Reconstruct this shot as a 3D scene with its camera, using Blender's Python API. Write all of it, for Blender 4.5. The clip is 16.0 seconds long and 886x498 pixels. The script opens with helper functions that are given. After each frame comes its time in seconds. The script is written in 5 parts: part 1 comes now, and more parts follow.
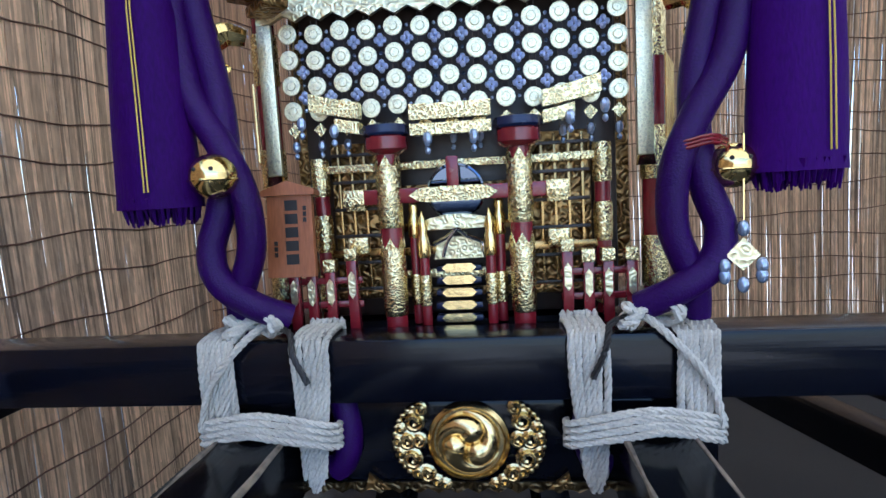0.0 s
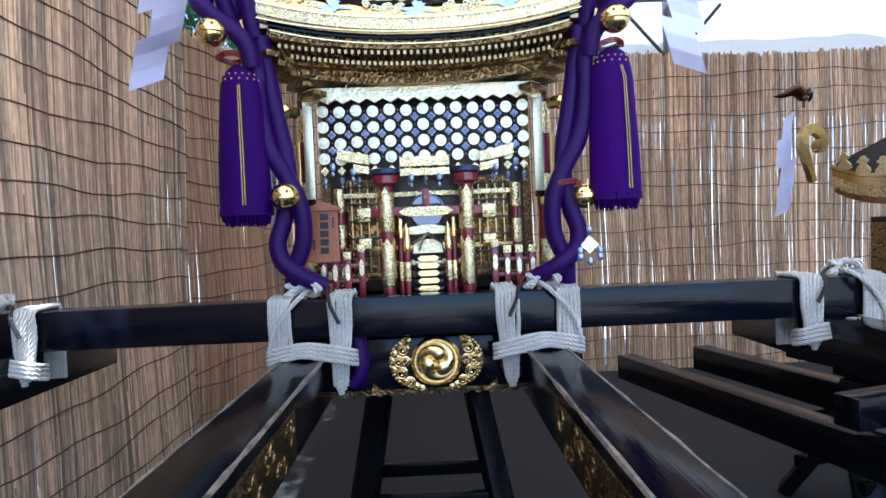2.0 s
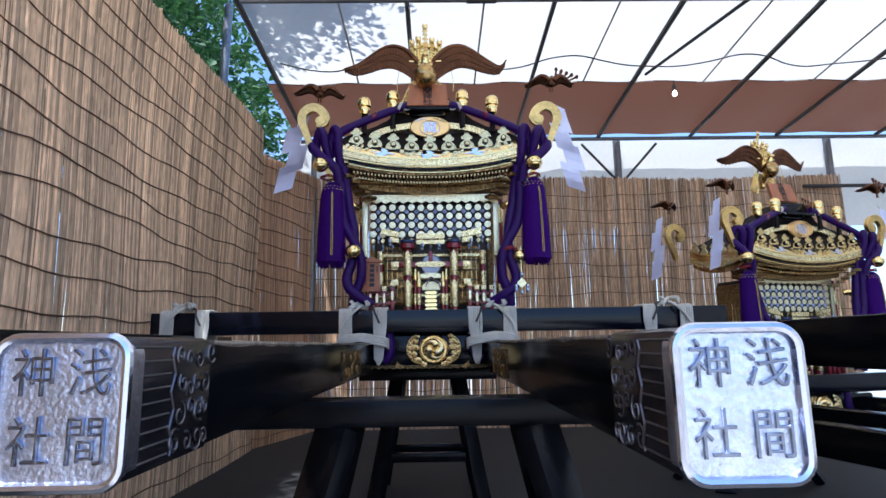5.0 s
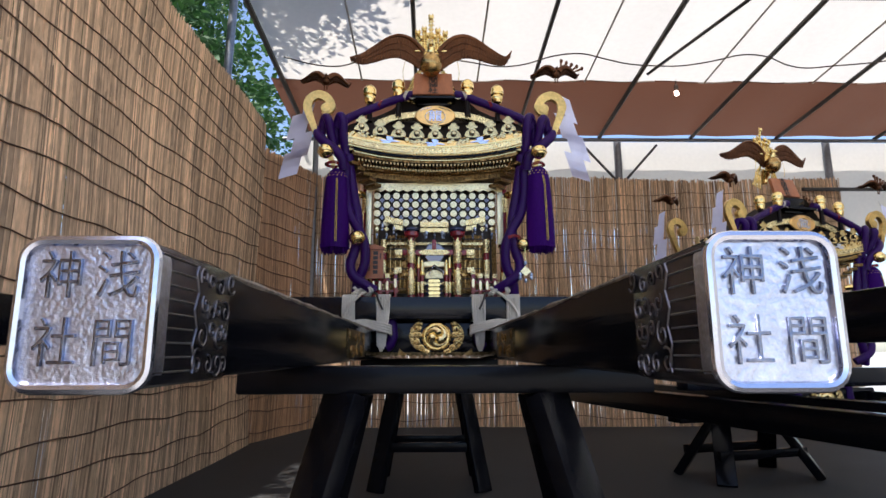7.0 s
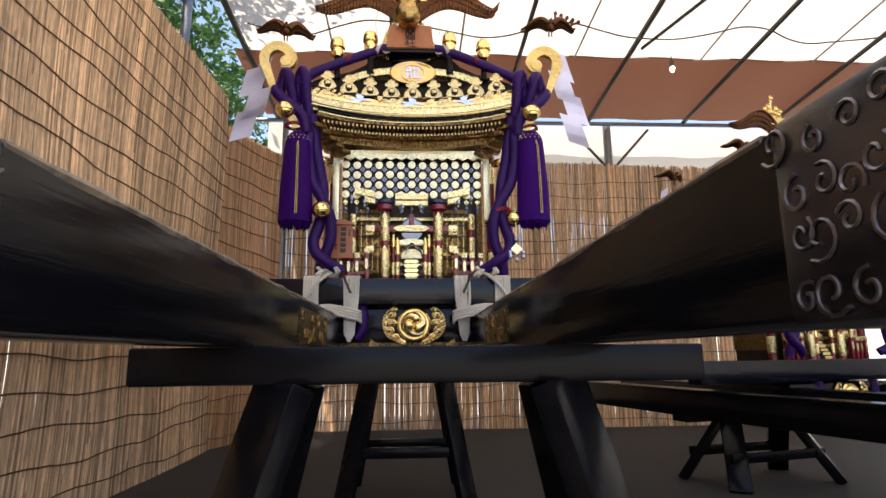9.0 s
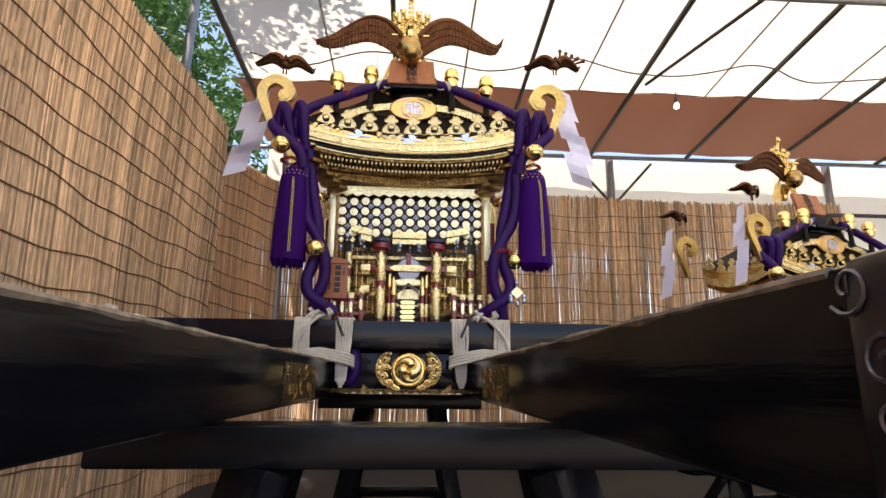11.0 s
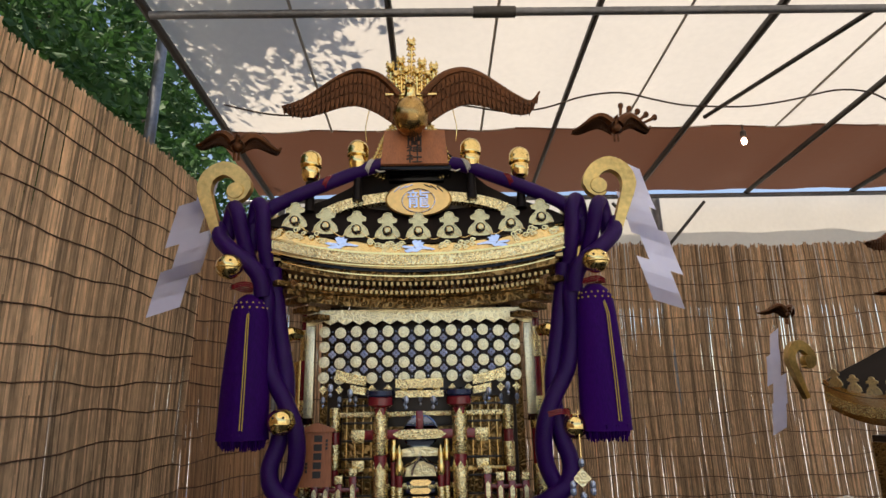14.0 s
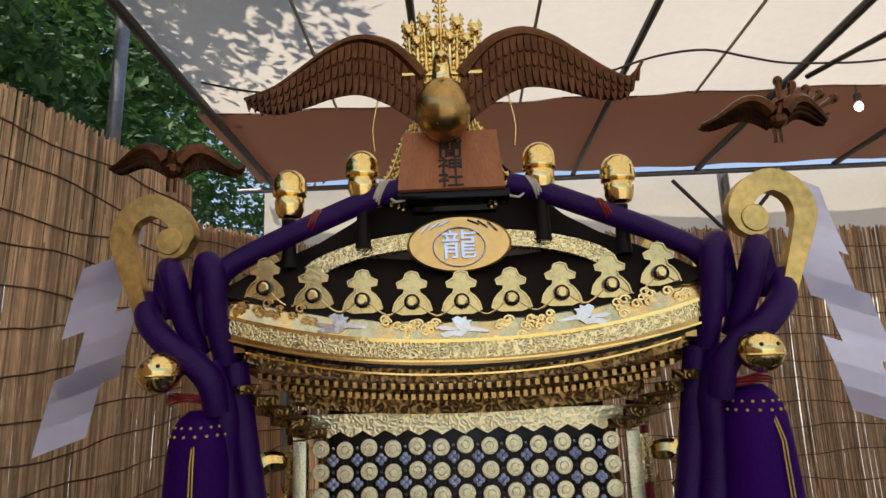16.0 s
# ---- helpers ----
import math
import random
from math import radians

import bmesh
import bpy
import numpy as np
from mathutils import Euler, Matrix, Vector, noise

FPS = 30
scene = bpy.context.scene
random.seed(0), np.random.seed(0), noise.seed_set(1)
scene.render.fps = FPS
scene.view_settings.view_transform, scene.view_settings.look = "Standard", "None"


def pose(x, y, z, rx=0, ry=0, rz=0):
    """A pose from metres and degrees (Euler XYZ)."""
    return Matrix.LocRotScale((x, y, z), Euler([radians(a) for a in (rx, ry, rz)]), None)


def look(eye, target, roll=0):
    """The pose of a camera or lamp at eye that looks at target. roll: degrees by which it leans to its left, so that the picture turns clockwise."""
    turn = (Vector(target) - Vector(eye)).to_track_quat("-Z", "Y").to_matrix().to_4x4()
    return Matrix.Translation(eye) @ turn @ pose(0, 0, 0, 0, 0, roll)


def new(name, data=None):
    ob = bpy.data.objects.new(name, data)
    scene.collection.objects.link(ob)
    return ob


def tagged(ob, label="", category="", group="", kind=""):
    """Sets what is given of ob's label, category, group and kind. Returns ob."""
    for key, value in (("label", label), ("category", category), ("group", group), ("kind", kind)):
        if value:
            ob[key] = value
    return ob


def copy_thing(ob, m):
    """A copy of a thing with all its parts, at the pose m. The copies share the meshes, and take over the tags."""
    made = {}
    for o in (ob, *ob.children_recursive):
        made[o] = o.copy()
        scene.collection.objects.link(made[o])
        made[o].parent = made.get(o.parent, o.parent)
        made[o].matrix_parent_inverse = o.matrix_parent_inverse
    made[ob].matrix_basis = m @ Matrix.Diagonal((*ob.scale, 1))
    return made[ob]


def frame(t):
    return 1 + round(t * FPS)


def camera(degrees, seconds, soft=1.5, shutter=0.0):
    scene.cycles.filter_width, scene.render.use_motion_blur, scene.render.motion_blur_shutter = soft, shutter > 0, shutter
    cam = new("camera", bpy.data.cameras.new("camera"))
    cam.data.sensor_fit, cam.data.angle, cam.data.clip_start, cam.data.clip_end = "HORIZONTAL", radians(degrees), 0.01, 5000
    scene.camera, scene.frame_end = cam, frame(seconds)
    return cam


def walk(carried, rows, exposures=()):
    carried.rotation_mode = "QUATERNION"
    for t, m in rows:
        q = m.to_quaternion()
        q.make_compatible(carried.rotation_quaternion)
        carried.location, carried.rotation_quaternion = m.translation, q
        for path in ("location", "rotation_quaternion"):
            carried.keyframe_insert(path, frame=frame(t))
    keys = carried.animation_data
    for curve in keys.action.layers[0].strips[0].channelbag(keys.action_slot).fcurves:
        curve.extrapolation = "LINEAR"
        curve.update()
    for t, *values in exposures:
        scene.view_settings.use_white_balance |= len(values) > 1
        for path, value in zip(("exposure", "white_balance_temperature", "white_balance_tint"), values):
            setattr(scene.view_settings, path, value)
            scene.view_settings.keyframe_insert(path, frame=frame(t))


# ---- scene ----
cam = camera(76.2, 16.0)
PATH = [
    (0, (0.11, -0.945, 0.42), (-0.103, 1.033, 0.21), -3.2),
    (0.5, (0.054, -1.114, 0.42), (0.0, 0.877, 0.242), -2.4),
    (1, (0.068, -1.272, 0.41), (0.025, 0.722, 0.262), -2.7),
    (1.5, (0.039, -1.435, 0.38), (0.071, 0.562, 0.287), -2.3),
    (2, (0.031, -1.624, 0.34), (0.073, 0.375, 0.286), -2.4),
    (2.5, (-0.011, -1.825, 0.28), (0.088, 0.173, 0.309), -1.7),
    (3, (-0.016, -2.034, 0.22), (0.094, -0.041, 0.354), -1.3),
    (3.5, (0.067, -2.36, 0.15), (0.111, -0.368, 0.321), -0.7),
    (4, (0.152, -2.73, 0.09), (0.122, -0.741, 0.301), -0.5),
    (4.2, (0.052, -2.8, 0.065), (0.085, -0.815, 0.304), -0.8),
    (6.3, (0.035, -2.899, -0.081), (0.038, -0.937, 0.306), -0.5),
    (6.5, (0.021, -2.893, -0.092), (0.017, -0.927, 0.274), -0.3),
    (7, (0.006, -2.854, -0.113), (0.047, -0.887, 0.247), -0.2),
    (7.5, (0.002, -2.731, -0.126), (0.094, -0.765, 0.228), -0.1),
    (8, (0.017, -2.605, -0.133), (0.124, -0.637, 0.207), -0.5),
    (8.2, (0.017, -2.575, -0.148), (0.124, -0.607, 0.192), -0.6),
    (10.3, (0.053, -2.319, -0.168), (0.183, -0.368, 0.252), -0.0),
    (10.5, (0.056, -2.354, -0.125), (0.191, -0.402, 0.289), 0.1),
    (11, (0.038, -2.378, -0.069), (0.145, -0.431, 0.379), 0.6),
    (11.5, (0.045, -2.4, -0.058), (0.143, -0.455, 0.395), 1.1),
    (12, (0.045, -2.407, -0.033), (0.135, -0.461, 0.417), 0.6),
    (12.5, (0.051, -2.418, -0.018), (0.134, -0.483, 0.484), 0.2),
    (13, (0.048, -2.109, 0.17), (0.114, -0.167, 0.644), 0.2),
    (13.5, (0.05, -1.881, 0.35), (0.114, 0.051, 0.864), -1.1),
    (14, (0.073, -1.725, 0.54), (0.107, 0.215, 1.027), -1.2),
    (14.5, (0.104, -1.566, 0.68), (0.069, 0.38, 1.14), -1.6),
    (15, (0.038, -1.401, 0.8), (0.033, 0.549, 1.244), -1.8),
    (15.5, (0.043, -1.25, 0.88), (-0.0, 0.709, 1.28), -1.9),
    (16, (0.017, -1.116, 0.94), (-0.025, 0.853, 1.289), -2.1),
]
walk(cam, [(t, look(eye, target, roll)) for t, eye, target, roll in PATH],
     exposures=[(0, 1.52, 5150, 9), (2, 1.7, 5080, 11), (4, 1.32, 5100, 12), (6.5, 0.85, 5900, 14), (8, 1.1, 6700, 16), (10.5, 1.6, 7300, 17), (11, 1.4, 7350, 17), (12.5, 1.05, 7400, 17), (14, 0.6, 7300, 15), (16, 0.45, 7100, 14)])

# ---- light ----
world = bpy.data.worlds.new("world")
scene.world = world
world.use_nodes = True
wn = world.node_tree
sky = wn.nodes.new("ShaderNodeTexSky")
sky.sky_type = 'NISHITA'
sky.sun_disc = False
SUN_EL, SUN_AZ = radians(66), radians(208)
sky.sun_elevation, sky.sun_rotation = SUN_EL, SUN_AZ
wn.nodes["Background"].inputs[1].default_value = 0.15
wn.links.new(sky.outputs[0], wn.nodes["Background"].inputs[0])
sun = new("sun", bpy.data.lights.new("sun", 'SUN'))
sun.data.energy, sun.data.angle, sun.data.color = 5.0, radians(0.5), (1.0, 0.95, 0.86)
sun_way = Vector((math.sin(SUN_AZ) * math.cos(SUN_EL), math.cos(SUN_AZ) * math.cos(SUN_EL), math.sin(SUN_EL)))
sun.matrix_world = look(sun_way * 30, (0, 0, 0))


# ---- materials ----
def material(name, base, rough=0.5, metal=0.0, grain=60, vary=0.25, bump=0.15, spec=0.5, coat=0.0, sheen=0.0,
             stretch=(1, 1, 1), dark=None, blot=3.0, island=0.0, bump_size=0.004):
    m = bpy.data.materials.new(name)
    m.use_nodes = True
    nt = m.node_tree
    b = nt.nodes["Principled BSDF"]
    tc = nt.nodes.new("ShaderNodeTexCoord")
    mp = nt.nodes.new("ShaderNodeMapping")
    mp.inputs[3].default_value = stretch
    nt.links.new(tc.outputs["Object"], mp.inputs[0])
    n1 = nt.nodes.new("ShaderNodeTexNoise")
    n1.inputs["Scale"].default_value, n1.inputs["Detail"].default_value = grain, 6
    nt.links.new(mp.outputs[0], n1.inputs["Vector"])
    n2 = nt.nodes.new("ShaderNodeTexNoise")
    n2.inputs["Scale"].default_value, n2.inputs["Detail"].default_value = blot, 4
    nt.links.new(mp.outputs[0], n2.inputs["Vector"])
    mix = nt.nodes.new("ShaderNodeMath")
    mix.operation = 'ADD'
    nt.links.new(n1.outputs[0], mix.inputs[0])
    nt.links.new(n2.outputs[0], mix.inputs[1])
    ramp = nt.nodes.new("ShaderNodeValToRGB")
    d = dark or tuple(c * (1 - vary) for c in base)
    e = tuple(min(1, c * (1 + vary * 0.6)) for c in base)
    ramp.color_ramp.elements[0].color = (*d, 1)
    ramp.color_ramp.elements[1].color = (*e, 1)
    ramp.color_ramp.elements[0].position, ramp.color_ramp.elements[1].position = 0.33, 0.67
    half = nt.nodes.new("ShaderNodeMath")
    half.operation = 'MULTIPLY'
    half.inputs[1].default_value = 0.5
    nt.links.new(mix.outputs[0], half.inputs[0])
    nt.links.new(half.outputs[0], ramp.inputs[0])
    colour = ramp.outputs[0]
    if island:
        g = nt.nodes.new("ShaderNodeNewGeometry")
        hs = nt.nodes.new("ShaderNodeHueSaturation")
        mr = nt.nodes.new("ShaderNodeMapRange")
        mr.inputs[3].default_value, mr.inputs[4].default_value = 1 - island, 1 + island
        nt.links.new(g.outputs["Random Per Island"], mr.inputs[0])
        nt.links.new(mr.outputs[0], hs.inputs["Value"])
        nt.links.new(colour, hs.inputs["Color"])
        colour = hs.outputs[0]
    nt.links.new(colour, b.inputs["Base Color"])
    rr = nt.nodes.new("ShaderNodeMapRange")
    rr.inputs[3].default_value, rr.inputs[4].default_value = rough * 0.7, min(1, rough * 1.35)
    nt.links.new(half.outputs[0], rr.inputs[0])
    nt.links.new(rr.outputs[0], b.inputs["Roughness"])
    b.inputs["Metallic"].default_value = metal
    b.inputs["Specular IOR Level"].default_value = spec
    b.inputs["Coat Weight"].default_value = coat
    b.inputs["Coat Roughness"].default_value = 0.08
    b.inputs["Sheen Weight"].default_value = sheen
    if bump:
        bp = nt.nodes.new("ShaderNodeBump")
        bp.inputs["Strength"].default_value, bp.inputs["Distance"].default_value = bump, bump_size
        nt.links.new(n1.outputs[0], bp.inputs["Height"])
        nt.links.new(bp.outputs[0], b.inputs["Normal"])
    return m


def engraved(name, base, rough, scale, depth=0.6, dark=0.35):
    """Metal sheet chased with scrolls: a cell pattern pressed into it, darker in the grooves."""
    m = material(name, base, rough, 1.0, grain=scale, vary=0.15, bump=0)
    nt = m.node_tree
    b = nt.nodes["Principled BSDF"]
    tc = nt.nodes.new("ShaderNodeTexCoord")
    ns = nt.nodes.new("ShaderNodeTexNoise")
    ns.inputs["Scale"].default_value = scale * 0.6
    add = nt.nodes.new("ShaderNodeMix")
    add.data_type = 'RGBA'
    add.inputs[0].default_value = 0.7 / scale
    nt.links.new(tc.outputs["Object"], ns.inputs["Vector"])
    nt.links.new(tc.outputs["Object"], add.inputs[6])
    nt.links.new(ns.outputs["Color"], add.inputs[7])
    v = nt.nodes.new("ShaderNodeTexVoronoi")
    v.feature = 'SMOOTH_F1'
    v.inputs["Scale"].default_value = scale
    nt.links.new(add.outputs[2], v.inputs["Vector"])
    w = nt.nodes.new("ShaderNodeMath")
    w.operation = 'SINE'
    k = nt.nodes.new("ShaderNodeMath")
    k.operation = 'MULTIPLY'
    k.inputs[1].default_value = 17
    nt.links.new(v.outputs["Distance"], k.inputs[0])
    nt.links.new(k.outputs[0], w.inputs[0])
    bp = nt.nodes.new("ShaderNodeBump")
    bp.inputs["Strength"].default_value, bp.inputs["Distance"].default_value = depth, 0.15 / scale
    nt.links.new(w.outputs[0], bp.inputs["Height"])
    nt.links.new(bp.outputs[0], b.inputs["Normal"])
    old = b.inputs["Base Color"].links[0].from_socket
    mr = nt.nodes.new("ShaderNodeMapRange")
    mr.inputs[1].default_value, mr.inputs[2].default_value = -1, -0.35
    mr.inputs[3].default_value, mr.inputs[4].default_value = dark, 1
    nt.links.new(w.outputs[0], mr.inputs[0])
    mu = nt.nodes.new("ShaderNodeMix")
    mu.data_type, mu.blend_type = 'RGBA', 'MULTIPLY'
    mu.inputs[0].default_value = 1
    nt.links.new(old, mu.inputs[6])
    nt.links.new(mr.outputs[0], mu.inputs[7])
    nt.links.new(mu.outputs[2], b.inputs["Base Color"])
    return m


def cloth_roof(name, base, through_share, blot):
    """Tarpaulin that lets part of the light through."""
    m = material(name, base, 0.6, grain=25, vary=0.06, bump=0.05, blot=blot)
    nt = m.node_tree
    b = nt.nodes["Principled BSDF"]
    tr = nt.nodes.new("ShaderNodeBsdfTranslucent")
    nt.links.new(b.inputs["Base Color"].links[0].from_socket, tr.inputs[0])
    mx = nt.nodes.new("ShaderNodeMixShader")
    mx.inputs[0].default_value = through_share
    nt.links.new(b.outputs[0], mx.inputs[1])
    nt.links.new(tr.outputs[0], mx.inputs[2])
    nt.links.new(mx.outputs[0], nt.nodes["Material Output"].inputs[0])
    return m


WORN = material("worn_edge", (0.26, 0.21, 0.16), 0.7, 0, grain=45, vary=0.6, bump=0.4, blot=9, dark=(0.02, 0.018, 0.016))
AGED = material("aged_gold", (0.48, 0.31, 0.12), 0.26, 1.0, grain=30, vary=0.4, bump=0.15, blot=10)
GOLD = material("gold", (0.98, 0.72, 0.30), 0.13, 1.0, grain=40, vary=0.15, bump=0.08, blot=8)
AMBER = material("amber_gold", (0.90, 0.55, 0.20), 0.34, 1.0, grain=60, vary=0.15, bump=0.1, blot=10)
SATIN = material("satin_gold", (0.70, 0.48, 0.17), 0.36, 1.0, grain=55, vary=0.35, bump=0.3, blot=14)
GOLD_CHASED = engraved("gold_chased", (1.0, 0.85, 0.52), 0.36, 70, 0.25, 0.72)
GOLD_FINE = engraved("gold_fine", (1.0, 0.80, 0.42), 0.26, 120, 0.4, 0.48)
GOLD_PALE = material("gold_pale", (0.84, 0.64, 0.30), 0.20, 1.0, grain=90, vary=0.2, bump=0.14, blot=20, island=0.2)
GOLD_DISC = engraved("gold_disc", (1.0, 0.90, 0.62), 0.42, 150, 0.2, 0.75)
BRONZE = material("bronze", (0.12, 0.046, 0.018), 0.32, 0.8, grain=90, vary=0.55, bump=0.35, blot=12)
LACQUER = material("black_lacquer", (0.004, 0.0045, 0.008), 0.12, 0, grain=34, vary=0.4, bump=0.09, coat=0.05, blot=4, spec=0.18, stretch=(0.25, 0.25, 1))
POLE_LACQUER = material("pole_lacquer", (0.004, 0.0042, 0.006), 0.16, 0, grain=110, vary=0.5, bump=0.16, coat=0.05, blot=9, spec=0.18, stretch=(1, 0.05, 1))
BEAM_LACQUER = material("beam_lacquer", (0.004, 0.0048, 0.010), 0.15, 0, grain=110, vary=0.5, bump=0.14, coat=0.08, blot=9, spec=0.25, stretch=(0.05, 1, 1))
RED = material("red_lacquer", (0.20, 0.012, 0.02), 0.25, 0, grain=50, vary=0.2, bump=0.04, coat=0.4)
PURPLE = material("purple_silk", (0.030, 0.0012, 0.100), 0.6, 0, grain=260, vary=0.35, bump=0.35, sheen=0.0, stretch=(1, 1, 0.25), spec=0.08)
CORD = material("purple_cord", (0.024, 0.0010, 0.080), 0.42, 0, grain=240, vary=0.3, bump=0.4, sheen=0.0, spec=0.2)
YELLOW = material("yellow_thread", (0.62, 0.42, 0.06), 0.5, 0, grain=300, vary=0.2, bump=0.2)
ROPE = material("hemp_rope", (0.60, 0.56, 0.49), 0.85, 0, grain=220, vary=0.3, bump=0.5, blot=14, spec=0.2)

PLAQUE = material("plaque_wood", (0.36, 0.12, 0.045), 0.45, 0, grain=40, vary=0.35, bump=0.1, stretch=(6, 6, 0.6))
INK = material("black_ink", (0.02, 0.016, 0.015), 0.5, 0, vary=0.1, bump=0)
REED = material("reed", (0.57, 0.38, 0.23), 0.6, 0, grain=70, vary=0.5, bump=0.3, stretch=(1, 1, 0.2), blot=5, island=0.6)
# rear reeds: reddish tan, set darker so the colour carries that panel's shade
REED_RED_SHADED = material("reed_reddish_shaded", (0.40, 0.22, 0.11), 0.55, 0, grain=90, vary=0.35, bump=0.2, stretch=(1, 1, 0.12), blot=2.5, island=0.5)
RUST = material("rusty_binding", (0.13, 0.065, 0.038), 0.8, 0, vary=0.4, bump=0.2, blot=12)
WIRE = material("binding_wire", (0.065, 0.045, 0.035), 0.7, 0, vary=0.2, bump=0)
STEEL = material("galvanised_pipe", (0.22, 0.22, 0.23), 0.45, 0.7, grain=40, vary=0.3, bump=0.1)
STRAP = material("webbing_strap", (0.34, 0.31, 0.26), 0.8, 0, grain=200, vary=0.2, bump=0.2)
STEEL_DARK = material("dark_pipe", (0.07, 0.065, 0.06), 0.45, 0.4, grain=40, vary=0.3, bump=0.1)
TENT = cloth_roof("white_tarpaulin", (0.72, 0.68, 0.60), 0.42, 0.8)
TENT_BROWN = cloth_roof("brown_tarpaulin", (0.17, 0.072, 0.042), 0.22, 1.2)
ASPHALT = material("asphalt", (0.026, 0.025, 0.024), 0.85, 0, grain=120, vary=0.4, bump=0.5, blot=2)
SOIL = material("ground_earth", (0.40, 0.38, 0.34), 0.9, 0, grain=20, vary=0.4, bump=0.3, blot=0.4)
SILVER = material("silver_plate", (0.68, 0.71, 0.84), 0.30, 1.0, grain=170, vary=0.3, bump=0.5, blot=24, bump_size=0.004)
SILVER_PLAIN = material("silver_rim", (0.66, 0.68, 0.78), 0.16, 1.0, grain=50, vary=0.12, bump=0.12)
SILVER_DULL = material("silver_character", (0.24, 0.26, 0.34), 0.22, 1.0, grain=90, vary=0.35, bump=0.5)
ROOF_BLACK = material("roof_lacquer", (0.010, 0.006, 0.005), 0.5, 0, grain=30, vary=0.4, bump=0.1, spec=0.15)
BLACK_PAINT = material("black_paint", (0.006, 0.006, 0.008), 0.2, 0, grain=30, vary=0.4, bump=0.12, blot=5, spec=0.12, stretch=(0.3, 0.3, 1))
IRON_PLATE = material("dark_plate", (0.09, 0.085, 0.10), 0.24, 0.9, grain=40, vary=0.4, bump=0.2)
IRON_LIGHT = material("chased_metal", (0.19, 0.18, 0.20), 0.30, 0.95, grain=40, vary=0.3, bump=0.1)
BEAD = material("glass_bead", (0.42, 0.50, 0.68), 0.08, 0.6, vary=0.3, bump=0, coat=0.6)
FLOWER = material("blue_enamel", (0.50, 0.57, 0.84), 0.3, 0.5, grain=90, vary=0.25, bump=0.2, island=0.2)
MIRROR = material("mirror_metal", (0.16, 0.19, 0.27), 0.05, 1.0, vary=0.04, bump=0)
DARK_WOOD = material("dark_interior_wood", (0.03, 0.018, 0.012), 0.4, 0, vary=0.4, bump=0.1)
BROWN_GOLD = engraved("brown_gilt", (0.34, 0.21, 0.08), 0.34, 60, 0.6, 0.3)
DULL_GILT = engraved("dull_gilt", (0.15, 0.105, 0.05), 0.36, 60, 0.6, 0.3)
NAVY = material("navy_lacquer", (0.015, 0.02, 0.06), 0.25, 0, vary=0.2, bump=0.02)
BARK = material("bark", (0.10, 0.075, 0.055), 0.9, 0, grain=30, vary=0.4, bump=0.6, stretch=(1, 1, 0.3))
PAPER = cloth_roof("white_paper", (0.84, 0.84, 1.0), 0.25, 6)
LEAF = cloth_roof("leaf", (0.045, 0.12, 0.03), 0.35, 9)
BULB = bpy.data.materials.new("bulb_glow")
BULB.use_nodes = True
BULB.node_tree.nodes["Principled BSDF"].inputs["Emission Color"].default_value = (1, 0.86, 0.7, 1)
BULB.node_tree.nodes["Principled BSDF"].inputs["Emission Strength"].default_value = 40


# ---- mesh helpers ----
def part(name, bm, mat, parent=None, label="", smooth=True):
    me = bpy.data.meshes.new(name)
    bmesh.ops.recalc_face_normals(bm, faces=bm.faces)
    bm.to_mesh(me)
    bm.free()
    me.materials.append(mat)
    if smooth:
        for p in me.polygons:
            p.use_smooth = True
        me.set_sharp_from_angle(angle=radians(38))
    ob = new(name, me)
    ob.parent = parent
    return tagged(ob, label) if label else ob


def thing(name, label, category, at=(0, 0, 0), group="", kind=""):
    e = new(name)
    e.location = at
    e.empty_display_size = 0.05
    return tagged(e, label, category, group, kind)


def box(bm, c, s, bevel=0.0, turn=None):
    r = bmesh.ops.create_cube(bm, size=1.0)
    m = Matrix.Translation(c) @ (turn.to_4x4() if turn else Matrix()) @ Matrix.Diagonal((*s, 1))
    bmesh.ops.transform(bm, matrix=m, verts=r["verts"])
    if bevel:
        es = {e for v in r["verts"] for e in v.link_edges}
        bmesh.ops.bevel(bm, geom=list(es), offset=bevel, segments=2, affect='EDGES', profile=0.5)
    return bm


def ball(bm, c, r, squash=1.0, u=20, v=12):
    k = bmesh.ops.create_uvsphere(bm, u_segments=u, v_segments=v, radius=r)
    bmesh.ops.transform(bm, matrix=Matrix.Translation(c) @ Matrix.Diagonal((1, 1, squash, 1)), verts=k["verts"])
    return bm


def tube(bm, pts, radius, seg=10, closed=False, flat=1.0):
    """Sweeps a ring along points; radius a number or one for each point."""
    pts = [Vector(p) for p in pts]
    n = len(pts)
    rads = radius if isinstance(radius, (list, tuple)) else [radius] * n
    rings, ref = [], None
    for i, p in enumerate(pts):
        a = pts[(i - 1) % n] if closed or i > 0 else p
        b = pts[(i + 1) % n] if closed or i < n - 1 else p
        d = (b - a).normalized()
        if ref is None:
            ref = Vector((0, 0, 1)) if abs(d.z) < 0.9 else Vector((1, 0, 0))
        side = d.cross(ref).normalized()
        ref = side.cross(d).normalized()
        rings.append([bm.verts.new(p + (side * math.cos(2 * math.pi * k / seg) * flat + ref * math.sin(2 * math.pi * k / seg)) * rads[i]) for k in range(seg)])
    for i in range(n if closed else n - 1):
        r0, r1 = rings[i], rings[(i + 1) % n]
        for k in range(seg):
            bm.faces.new((r0[k], r0[(k + 1) % seg], r1[(k + 1) % seg], r1[k]))
    if not closed:
        bm.faces.new(rings[0][::-1])
        bm.faces.new(rings[-1])
    return bm


